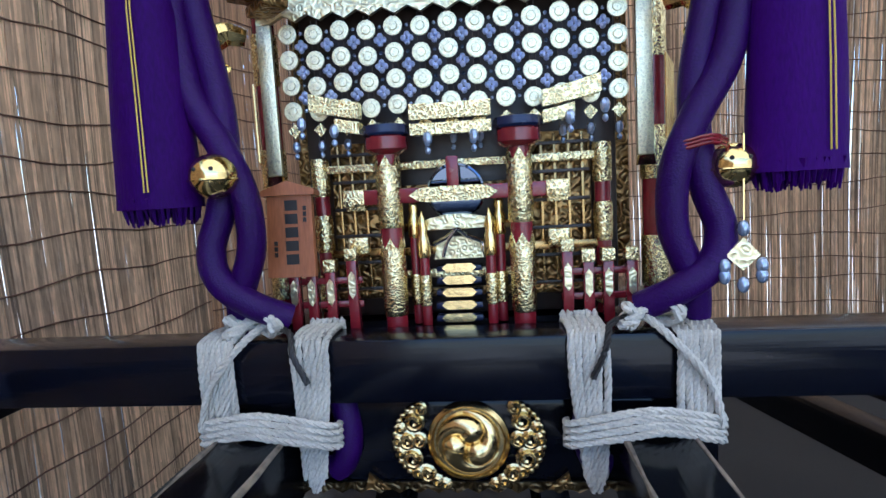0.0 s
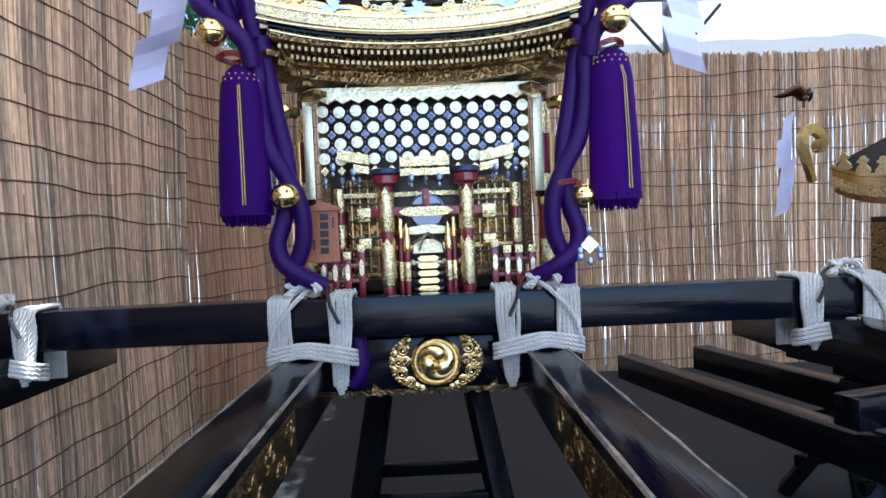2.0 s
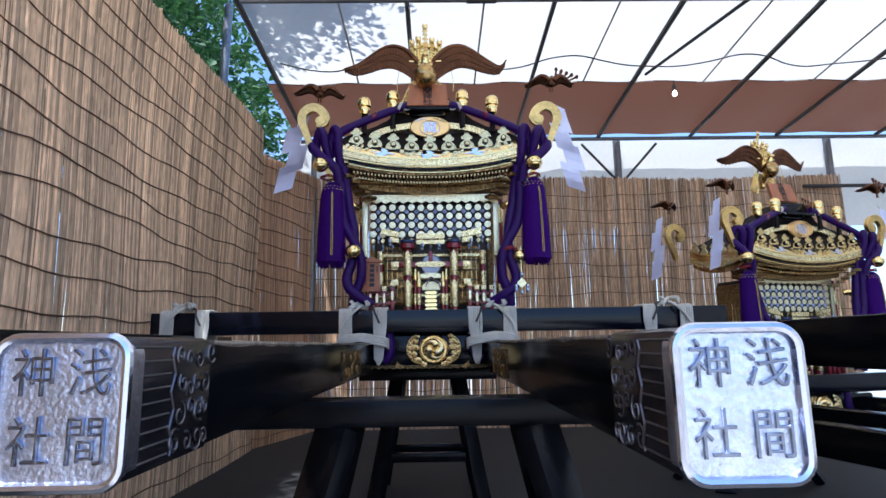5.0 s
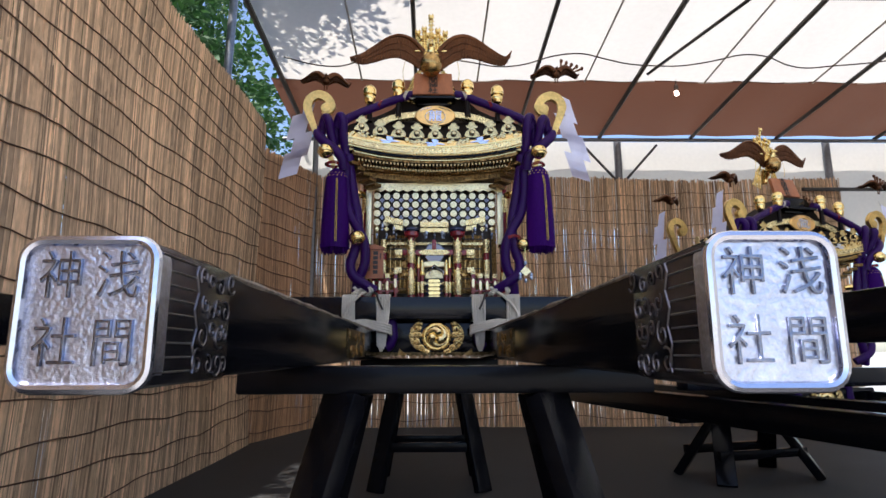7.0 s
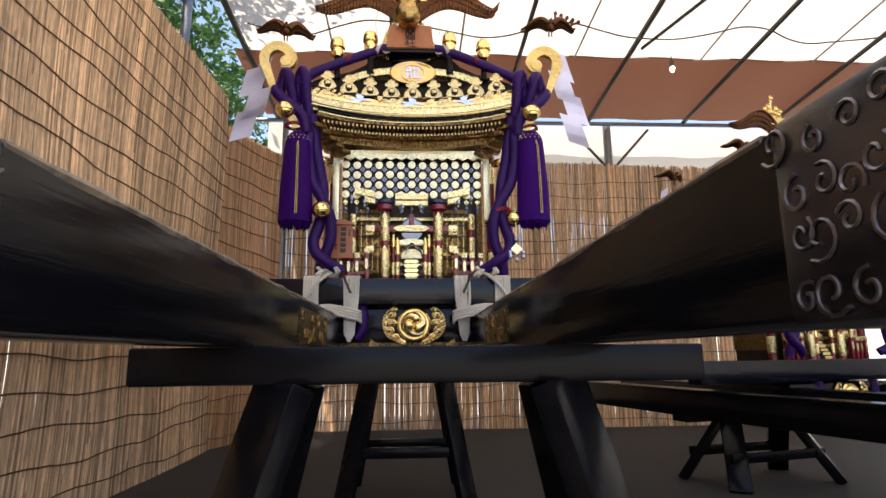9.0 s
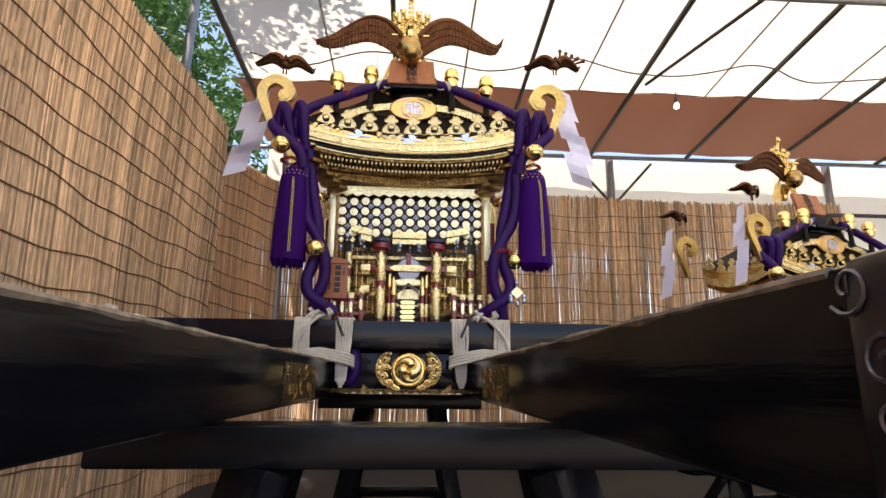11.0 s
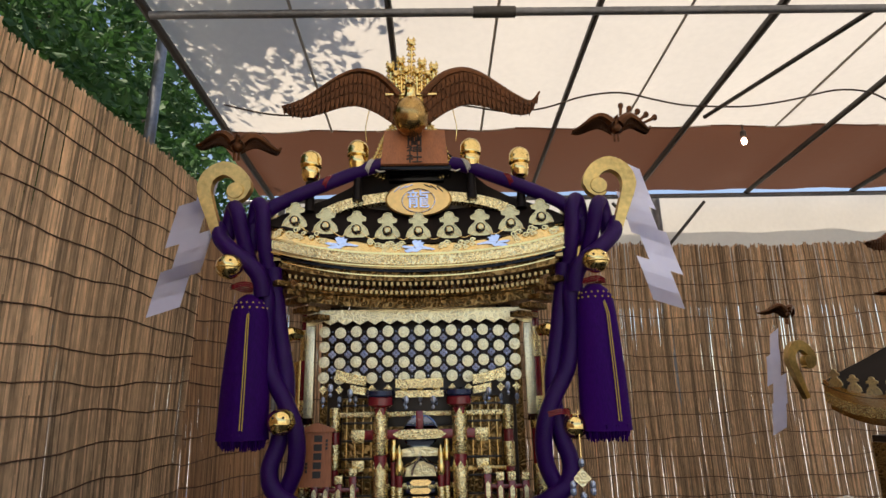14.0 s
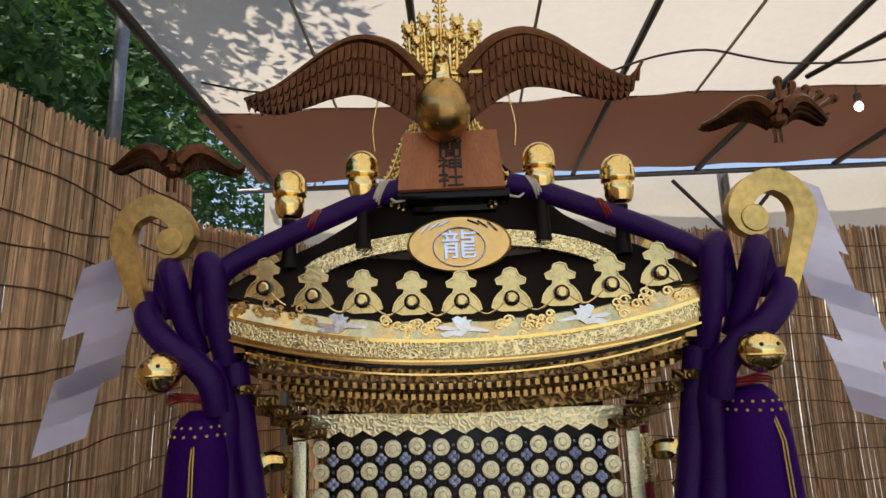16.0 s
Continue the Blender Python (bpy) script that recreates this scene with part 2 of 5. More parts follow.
def smooth_line(pts, n=8, closed=False):
    """Catmull-Rom points through pts."""
    p = [Vector(q) for q in pts]
    out = []
    m = len(p)
    for i in range(m if closed else m - 1):
        a, b, c, d = (p[(i - 1) % m] if closed or i else p[0], p[i], p[(i + 1) % m], p[(i + 2) % m] if closed or i + 2 < m else p[-1])
        for k in range(n):
            t = k / n
            out.append(0.5 * (2 * b + (c - a) * t + (2 * a - 5 * b + 4 * c - d) * t * t + (3 * b - a - 3 * c + d) * t ** 3))
    if not closed:
        out.append(p[-1])
    return out


def lathe(bm, profile, c=(0, 0, 0), seg=24, turn=None):
    """Turns (radius, height) pairs round z."""
    m = Matrix.Translation(c) @ (turn.to_4x4() if turn else Matrix())
    rings = [[bm.verts.new(m @ Vector((r * math.cos(2 * math.pi * k / seg), r * math.sin(2 * math.pi * k / seg), h))) for k in range(seg)] for r, h in profile]
    for a, b in zip(rings, rings[1:]):
        for k in range(seg):
            bm.faces.new((a[k], a[(k + 1) % seg], b[(k + 1) % seg], b[k]))
    bm.faces.new(rings[0][::-1])
    bm.faces.new(rings[-1])
    return bm


def slab(bm, outline, depth, m=None):
    """An outline in x, z (counter-clockwise) pushed back along y by depth, then moved by m."""
    m = m or Matrix()
    f = [bm.verts.new(m @ Vector((x, 0, z))) for x, z in outline]
    b = [bm.verts.new(m @ Vector((x, depth, z))) for x, z in outline]
    bm.faces.new(f)
    bm.faces.new(b[::-1])
    n = len(f)
    for i in range(n):
        bm.faces.new((f[i], b[i], b[(i + 1) % n], f[(i + 1) % n]))
    return bm


def quad(bm, *pts):
    bm.faces.new([bm.verts.new(p) for p in pts])
    return bm


def sheet_grid(bm, at_uv, nu, nv):
    vs = [[bm.verts.new(at_uv(i / nu, j / nv)) for j in range(nv + 1)] for i in range(nu + 1)]
    for i in range(nu):
        for j in range(nv):
            bm.faces.new((vs[i][j], vs[i + 1][j], vs[i + 1][j + 1], vs[i][j + 1]))
    return bm


def lettering(name, text, size, depth, m, mat, parent, thin=0.0):
    """One character of Blender's own font as a mesh, centred, facing -y before m."""
    cu = bpy.data.curves.new(name, 'FONT')
    cu.body, cu.size, cu.extrude, cu.align_x, cu.align_y = text, size, depth, 'CENTER', 'CENTER'
    cu.bevel_depth = depth * 0.4
    cu.offset = -size * thin
    cu.resolution_u = 4
    ob = new(name, cu)
    dg = bpy.context.evaluated_depsgraph_get()
    me = bpy.data.meshes.new_from_object(ob.evaluated_get(dg))
    bpy.data.objects.remove(ob)
    me.name = name
    me.transform(m @ pose(0, 0, 0, 90, 0, 0))
    me.materials.clear()
    me.materials.append(mat)
    out = new(name, me)
    out.parent = parent
    return out


FLOOR = -0.85


# ---- the setting ----
def ground_and_floor():
    # out-of-view ground, its paleness chosen to bounce sunlight onto the shrine's front
    bm = bmesh.new()
    quad(bm, (-300, -300, FLOOR - 0.012), (300, -300, FLOOR - 0.012), (300, 300, FLOOR - 0.012), (-300, 300, FLOOR - 0.012))
    tagged(part("ground", bm, SOIL), "unseen gravel ground reaching away outside the tent, made pale to bounce sunlight", "ground", kind="structure")
    bm = bmesh.new()
    sheet_grid(bm, lambda u, v: Vector((-1.75 + 7.4 * u, -3.1 + 6.3 * v, FLOOR + 0.006 * noise.noise((u * 9, v * 9, 0)))), 40, 40)
    tagged(part("floor", bm, ASPHALT), "dark grey asphalt floor under the festival tent", "floor", kind="structure")


def reed_screen(name, label, start, end, low, high, mat, seed, wires, gaps=0.0):
    """A screen of upright reeds bound with rows of wire, between two points of the plan."""
    rnd = random.Random(seed)
    a, b = Vector((*start, 0)), Vector((*end, 0))
    run = (b - a).length
    way = (b - a) / run
    out = Vector((-way.y, way.x, 0))
    verts, faces = [], []
    s = 0.0
    while s < run:
        w = rnd.uniform(0.008, 0.0145)
        layer = rnd.choice((0, 0, 0.006))
        lean = rnd.gauss(0, 0.004)
        top = high + rnd.gauss(0, 0.012) + 0.02 * math.sin(s * 2.1 + seed)
        base = len(verts)
        for j in range(9):
            f = j / 8
            z = low + (top - low) * f
            sway = 0.018 * math.sin(s * 1.3 + z * 2.2 + seed) + rnd.gauss(0, 0.0015)
            p = a + way * (s + lean * (f - 0.5) * 4 + rnd.gauss(0, 0.0018)) + out * (layer + sway)
            for dx, dy in ((-w / 2, 0), (0, -w * 0.45), (w / 2, 0)):
                q = p + way * dx + out * dy
                verts.append((q.x, q.y, z))
        for j in range(8):
            for k in range(2):
                i0 = base + j * 3 + k
                faces.append((i0, i0 + 1, i0 + 4, i0 + 3))
        s += w * (0.37 if rnd.random() > gaps else 1.0)
    me = bpy.data.meshes.new(name)
    me.from_pydata(verts, [], faces)
    me.materials.append(mat)
    screen = thing(name, label, "reed screen", kind="structure")
    reeds = new("reeds", me)
    reeds.parent = screen
    tagged(reeds, kind="stuff")
    z = low + 0.09
    while z < high - 0.04:
        for side in (-1, 1):
            bm = bmesh.new()
            pts = []
            n = int(run / 0.07)
            ph = rnd.uniform(0, 9)
            for i in range(n + 1):
                s = run * i / n
                sway = 0.018 * math.sin(s * 1.3 + z * 2.2 + seed)
                p = a + way * s + out * (sway + (-0.008 if side < 0 else 0.012))
                pts.append((p.x, p.y, z + 0.020 * math.sin(s * 2.4 + ph) + 0.009 * math.sin(s * 9 + ph) + rnd.gauss(0, 0.0015)))
            tube(bm, pts, 0.0034, 5)
            if side < 0:
                part("wire", bm, RUST, screen, smooth=False)
            else:
                bm.free()
        z += wires * rnd.uniform(0.9, 1.1)
    return screen


ROOF_BACK, ROOF_Z, ROOF_K = 2.98, 2.20, 0.085


def roof_z(y):
    return ROOF_Z + ROOF_K * (ROOF_BACK - y)


TENT_LEFT, TENT_RIGHT, TENT_FRONT = -1.34, 5.6, -3.4


def tent():
    bm = bmesh.new()
    sheet_grid(bm, lambda u, v: Vector((TENT_LEFT + (TENT_RIGHT - TENT_LEFT) * u, TENT_FRONT + (1.92 - TENT_FRONT) * v,
               roof_z(TENT_FRONT + (1.92 - TENT_FRONT) * v) + 0.035 - 0.02 * math.sin(u * 9.8 * math.pi) ** 2 + 0.012 * noise.noise((u * 14, v * 9, 3)))), 60, 40)
    tagged(part("ceiling", bm, TENT), "off-white translucent tarpaulin roof of the tent", "tent roof", kind="structure")
    bm = bmesh.new()
    sheet_grid(bm, lambda u, v: Vector((TENT_LEFT - 0.1 + (TENT_RIGHT - TENT_LEFT) * u, 1.9 + 1.08 * v,
               roof_z(1.9 + 1.08 * v) + 0.03 - 0.015 * math.sin(u * 9.8 * math.pi) ** 2)), 50, 8)
    tagged(part("ceiling_brown_strip", bm, TENT_BROWN), "brown tarpaulin strip along the back of the tent roof", "tent roof", kind="structure")
    bm = bmesh.new()
    sheet_grid(bm, lambda u, v: Vector((-1.45 + 7.05 * u, 3.12 + 0.02 * noise.noise((u * 20, v * 3, 7)), 1.2 + 1.0 * v)), 50, 10)
    tagged(part("wall_back_tarpaulin", bm, TENT), "white tarpaulin side sheet above the reed screen", "tent wall", kind="structure")
    bm = bmesh.new()
    sheet_grid(bm, lambda u, v: Vector((5.6, -5.5 + 8.6 * u, FLOOR + 3.3 * v)), 10, 4)
    tagged(part("wall_right_tarpaulin", bm, TENT), "white tarpaulin side wall of the tent", "tent wall", kind="structure")
    frame_of = thing("tent_frame", "grey steel pipe frame under the tent roof", "tent frame", (0, 0, 0), kind="structure")
    # rafters that run to the back eave
    for x, r in ((-1.32, 0.024), (-0.13, 0.018), (0.92, 0.018), (1.84, 0.022), (2.85, 0.02), (3.8, 0.02), (4.9, 0.02)):
        bm = bmesh.new()
        tube(bm, [(x, TENT_FRONT, roof_z(TENT_FRONT) - 0.01), (x, ROOF_BACK, ROOF_Z - 0.01)], r, 8)
        part("rafter", bm, STEEL_DARK, frame_of)
    # seams of the sheet
    for x in (-0.62, 0.42, 1.4, 2.5, 3.5):
        bm = bmesh.new()
        tube(bm, [(x, TENT_FRONT, roof_z(TENT_FRONT) + 0.012), (x, 1.9, roof_z(1.9) + 0.012)], 0.008, 6)
        part("seam_strap", bm, STRAP, frame_of)
    # back eave rail, cross bar over the shrine
    for p, q, r, m in (((-1.6, 2.98, ROOF_Z - 0.03), (5.6, 2.98, ROOF_Z - 0.03), 0.02, STEEL),
                       ((-1.24, 0.6, 2.28), (5.6, 0.6, 2.28), 0.020, STEEL),
                       ((2.06, 3.05, ROOF_Z - 0.02), (2.06, 3.05, FLOOR), 0.04, STEEL),
                       ((2.04, 3.02, 1.70), (1.66, 3.0, 2.12), 0.014, STEEL_DARK), ((2.10, 3.02, 1.70), (2.48, 3.0, 2.12), 0.014, STEEL_DARK),
                       ((4.4, 3.05, ROOF_Z - 0.02), (4.4, 3.05, FLOOR), 0.04, STEEL), ((4.0, 2.93, 1.6), (5.6, 2.93, 1.6), 0.02, STEEL_DARK),
                       ((1.9, 1.7, roof_z(1.7) - 0.03), (2.2, 0.6, 2.27), 0.014, STEEL_DARK),
                       ((-1.78, 1.6, FLOOR), (-1.70, 1.6, 2.9), 0.035, STEEL), ((-1.24, 2.98, FLOOR), (-1.24, 2.98, 2.17), 0.03, STEEL)):
        bm = bmesh.new()
        tube(bm, [p, q], r, 10)
        part("pipe", bm, m, frame_of)
    bm = bmesh.new()
    tube(bm, [(0.28, 0.6, 2.28), (0.48, 0.6, 2.28)], 0.028, 10)
    part("pipe_sleeve", bm, STEEL_DARK, frame_of)
    # electric wire slung under the roof
    bm = bmesh.new()
    pts = [(-1.2 + 6.6 * i / 30, 1.45 + 0.1 * math.sin(i), roof_z(1.5) - 0.05 - 0.03 * math.sin(i * 0.9) ** 2) for i in range(31)]
    tube(bm, smooth_line(pts, 4), 0.006, 5)
    tagged(part("electric_cable", bm, WIRE), "thin black electric cable slung under the tent roof", "cable")


def bulb():
    lamp = thing("hanging_bulb", "bare lit bulb in a black socket under the roof", "lamp", (2.14, 1.7, 2.10))
    bm = bmesh.new()
    ball(bm, (0, 0, 0), 0.018, 1.25)
    part("bulb", bm, BULB, lamp, "glowing glass bulb")
    bm = bmesh.new()
    lathe(bm, [(0.014, 0.025), (0.018, 0.03), (0.018, 0.07), (0.006, 0.08), (0.004, 0.12)], seg=12)
    part("socket", bm, WIRE, lamp)


def tree(name, label, foot, height, crowns, leaf_count, seed, leaf=0.055):
    rnd = random.Random(seed)
    t = thing(name, label, "tree", foot)
    bm = bmesh.new()
    tube(bm, smooth_line([(0, 0, 0), (0.05, 0.05, height * 0.4), (-0.05, 0.1, height * 0.75), (0.05, 0.12, height)], 5), [0.13 * (1 - 0.75 * i / 15) for i in range(16)], 9)
    part("trunk", bm, BARK, t)
    for c, r in crowns:
        bm = bmesh.new()
        tube(bm, smooth_line([(0, 0.1, height * 0.7), (c[0] * 0.5, c[1] * 0.5, (height * 0.7 + c[2]) / 2 + 0.1), c], 5), [0.045 * (1 - 0.07 * i) for i in range(11)], 6)
        part("limb", bm, BARK, t)
    verts, faces = [], []
    for c, r in crowns:
        twigs = [Vector(c) + Vector((rnd.gauss(0, r * 0.5), rnd.gauss(0, r * 0.5), rnd.gauss(0, r * 0.4))) for _ in range(max(6, leaf_count // len(crowns) // 14))]
        for tw in twigs:
            for _ in range(14):
                p = tw + Vector((rnd.gauss(0, 0.09), rnd.gauss(0, 0.09), rnd.gauss(0, 0.07)))
                d = Vector((rnd.gauss(0, 1), rnd.gauss(0, 1), rnd.gauss(-0.4, 0.6))).normalized()
                s = d.cross(Vector((rnd.gauss(0, 1), rnd.gauss(0, 1), rnd.gauss(0, 1)))).normalized()
                n = d.cross(s)
                L = leaf * rnd.uniform(0.7, 1.4)
                i0 = len(verts)
                for q in (p, p + d * L * 0.5 + s * L * 0.24 + n * L * 0.06, p + d * L, p + d * L * 0.5 - s * L * 0.24 + n * L * 0.06):
                    verts.append(tuple(q))
                faces.append((i0, i0 + 1, i0 + 2, i0 + 3))
    me = bpy.data.meshes.new("crown")
    me.from_pydata(verts, [], faces)
    me.materials.append(LEAF)
    ob = new("crown", me)
    ob.parent = t
    tagged(ob, kind="stuff")
    return t


# ---- carrying poles, beam and lashings ----
def pole(name, label, x, front, back, low, high, half, capped):
    p = thing(name, label, "carrying pole", (x, 0, low), group="carrying poles")
    h = high - low
    bm = bmesh.new()
    box(bm, (0, (front + back) / 2 + (0.08 if capped else 0), h / 2), (2 * half, back - front - (0.16 if capped else 0), h), 0.007)
    part("shaft", bm, POLE_LACQUER, p)
    if not capped:
        return p
    # dulled gilt sheet on the face towards the other pole
    inner = 1 if x < 0 else -1
    bm = bmesh.new()
    box(bm, (inner * (half + 0.002), -0.64, h / 2 - 0.008), (0.006, 0.48, h * 0.70), 0.002)
    plate = part("side_fitting", bm, DULL_GILT, p, "dulled gilt fitting chased with scrolls")
    rnd = random.Random(31)
    for k in range(12):
        r, a0 = rnd.uniform(0.016, 0.03), rnd.uniform(0, 6)
        cy, cz = -0.85 + 0.038 * k, h / 2 - 0.008 + rnd.choice((-0.024, 0.024))
        bm = bmesh.new()
        tube(bm, [(inner * (half + 0.006), cy + r * (1.1 - i / 17) * math.cos(a0 + i * 0.5), cz + r * (1.1 - i / 17) * math.sin(a0 + i * 0.5)) for i in range(15)], 0.003, 5)
        part("scroll", bm, BROWN_GOLD, plate)
    # pale worn strips along the top arrises
    for side in (-1, 1):
        bm = bmesh.new()
        rnd = random.Random(int(side + 5 + x * 9))
        n = 60
        tube(bm, [(side * (half - 0.003), front + 0.24 + (back - front - 0.25) * i / n, h - 0.0035 + rnd.gauss(0, 0.0006)) for i in range(n + 1)], [max(0.002, rnd.gauss(0.0052, 0.0012)) for i in range(n + 1)], 6)
        part("worn_edge", bm, WORN, p, "pale worn arris of the pole")
    bm = bmesh.new()
    box(bm, (0, front + 0.115, h / 2), (2 * half + 0.008, 0.230, h + 0.008), 0.012)
    sleeve = part("end_sleeve", bm, IRON_PLATE, p, "chased dark metal sleeve on the pole end")
    for side in (-1, 1):
        for k in range(9):
            bm = bmesh.new()
            tube(bm, [(side * (half + 0.004), front + 0.01, 0.012 + k * (h - 0.02) / 8), (side * (half + 0.004), front + 0.098, 0.012 + k * (h - 0.02) / 8)], 0.0014, 6)
            part("rib", bm, IRON_LIGHT, sleeve)
        rnd = random.Random(17)
        for k in range(16):
            cy, cz = 0.126 + 0.027 * (k % 4) + rnd.gauss(0, 0.005), 0.022 + 0.034 * (k // 4) + rnd.gauss(0, 0.004)
            r, turn, a0 = rnd.uniform(0.010, 0.016), rnd.choice((-1, 1)), rnd.uniform(0, 6)
            bm = bmesh.new()
            pts = [(side * (half + 0.0042), front + cy + turn * r * (1.1 - i / 17) * math.cos(a0 + i * 0.5), cz + r * (1.1 - i / 17) * math.sin(a0 + i * 0.5)) for i in range(15)]
            tube(bm, pts, 0.0016, 5)
            part("scroll", bm, IRON_LIGHT, sleeve)
        bm = bmesh.new()
        tube(bm, [(side * (half + 0.004), front + 0.105 + 0.005 * math.sin(i * 1.57), 0.008 + i * (h - 0.016) / 12) for i in range(13)], 0.0018, 6)
        part("edge_bead", bm, IRON_LIGHT, sleeve)
    # end face: rounded rim, sunk plate and four characters
    w, r = half + 0.006, 0.022
    ring = []
    for cx, cz, a0 in ((w - r, h - r + 0.004, 0), (-w + r, h - r + 0.004, 90), (-w + r, r - 0.004, 180), (w - r, r - 0.004, 270)):
        for k in range(6):
            a = radians(a0 + 18 * k)
            ring.append((cx + r * math.cos(a), cz + r * math.sin(a)))
    bm = bmesh.new()
    slab(bm, ring, 0.03, Matrix.Translation((0, front - 0.002, 0)))
    face = part("end_plate", bm, SILVER, p, "stamped silver end plate with raised characters")
    bm = bmesh.new()
    tube(bm, [(x_ * 0.985, front - 0.004, h / 2 + (z_ - h / 2) * 0.985) for x_, z_ in ring], 0.0058, 8, closed=True)
    part("rim", bm, SILVER_PLAIN, face, "polished silver rim")
    for ch, dx, dz in (("浅", 0.030, 0.036), ("間", 0.030, -0.033), ("神", -0.028, 0.036), ("社", -0.028, -0.033)):
        lettering("character", ch, 0.046, 0.0016, Matrix.Translation((dx, front - 0.0035, h / 2 + dz)) @ Matrix.Diagonal((1.02, 1, 1.16, 1)), SILVER_DULL, face, 0.016)
    return p


def cross_beam(half=1.46, mid=0.07):
    b = thing("cross_beam", "black lacquered cross beam lashed over the poles", "carrying beam", (0, 0, 0.05), group="carrying beams")
    bm = bmesh.new()
    box(bm, (mid, 0.048, 0.0575), (2 * half, 0.096, 0.115), 0.0055)
    part("beam", bm, BEAM_LACQUER, b)
    return b


def twist(pts, r, lay=3):
    """Three thin strands laid round one another along a line; a list of point lists."""
    pts = [Vector(p) for p in pts]
    res = []
    for s in range(lay):
        out, dist = [], 0.0
        for i, p in enumerate(pts):
            d = (pts[min(i + 1, len(pts) - 1)] - pts[max(i - 1, 0)]).normalized()
            if i:
                dist += (p - pts[i - 1]).length
            u = d.cross(Vector((0.3, 0.2, 1))).normalized()
            v = d.cross(u)
            a = dist / (r * 7) * 2 * math.pi + s * 2 * math.pi / lay
            out.append(p + (u * math.cos(a) + v * math.sin(a)) * r * 0.52)
        res.append(out)
    return res


def laid_rope(bm, line, r, n=6):
    fine = smooth_line(line, n)
    dense = []
    for a, b in zip(fine, fine[1:]):
        k = max(1, int((b - a).length / (r * 1.1)))
        dense += [a.lerp(b, i / k) for i in range(k)]
    dense.append(fine[-1])
    for s in twist(dense, r):
        tube(bm, s, r * 0.56, 5)


def lashing(name, x, inner, half, low, group, seed):
    """Rope lashing that ties the cross beam to one pole. inner: +1 or -1, towards the shrine's middle."""
    random.seed(seed)
    L = thing(name, "pale hemp rope lashing knotted round beam and pole", "rope lashing", (x, 0, 0.05), group=group)
    r = 0.0068
    zb, zt = 0.0, 0.118
    for col, dx in (("outer", -inner * (half + 0.018)), ("inner", inner * (half + 0.018))):
        for k in range(6):
            bm = bmesh.new()
            xx = dx + (k - 2.5) * 0.0112
            deep = (zb - (0.175 if abs(x) < 1 else 0.11)) if col == "inner" else zb - 0.012
            q = 0.012
            z_low = deep if col == "inner" else zb - 0.03
            loop = [(dx + (k - 2.5) * 0.0062 - inner * 0.006 if col == "inner" else xx, -0.012, z_low + q + (abs(k - 2.5) * 0.012 if col == "inner" else 0)), (xx, -0.012, 0.04), (xx, -0.011, zt - q), (xx, 0.002, zt + 0.002), (xx, 0.048, zt + 0.006), (xx, 0.094, zt + 0.002), (xx, 0.107, zt - q), (xx, 0.107, z_low + q)]
            laid_rope(bm, [(a + random.gauss(0, 0.0012), b, c) for a, b, c in loop], r, 2)
            part("turn", bm, ROPE, L)
    for k in range(4):
        bm = bmesh.new()
        z0 = -0.012 - k * 0.0125
        sag = 0.012 + 0.004 * k
        pts = [(-inner * (half + 0.052), 0.02, z0 - 0.02), (-inner * (half + 0.05), -0.022, z0 - 0.012), (-inner * half * 0.4, -0.034 - 0.004 * k, z0 + sag * 0.5), (inner * half * 0.4, -0.034 - 0.004 * k, z0 + sag * 0.2), (inner * (half + 0.05), -0.024, z0 - 0.018), (inner * (half + 0.055), 0.02, z0 - 0.03)]
        laid_rope(bm, pts, r, 5)
        part("band", bm, ROPE, L)
    # diagonal tie and knot on top of the beam
    bm = bmesh.new()
    s = -inner
    laid_rope(bm, [(s * (half + 0.05), -0.026, -0.035), (s * (half + 0.03), -0.024, 0.04), (s * (half - 0.03), -0.022, zt - 0.005), (s * (half - 0.06), 0.02, zt + 0.022), (0, 0.03, zt + 0.026)], r * 1.1, 6)
    part("tie", bm, ROPE, L)
    bm = bmesh.new()
    knot = [(0.055 * math.cos(i * 0.9) * (1 - i * 0.02) - inner * 0.02, 0.02 + 0.024 * math.sin(i * 1.7), zt + 0.026 + 0.017 * math.sin(i * 1.35)) for i in range(20)]
    laid_rope(bm, knot, r * 1.3, 4)
    part("knot", bm, ROPE, L)
    bm = bmesh.new()
    laid_rope(bm, [(inner * 0.02, 0.02, zt + 0.02), (inner * 0.05, 0.0, zt + 0.012), (inner * 0.062, -0.026, zt - 0.02), (inner * 0.085, -0.028, zt - 0.07)], r * 0.9, 5)
    part("rope_end", bm, INK, L, "taped dark rope end")
    return L


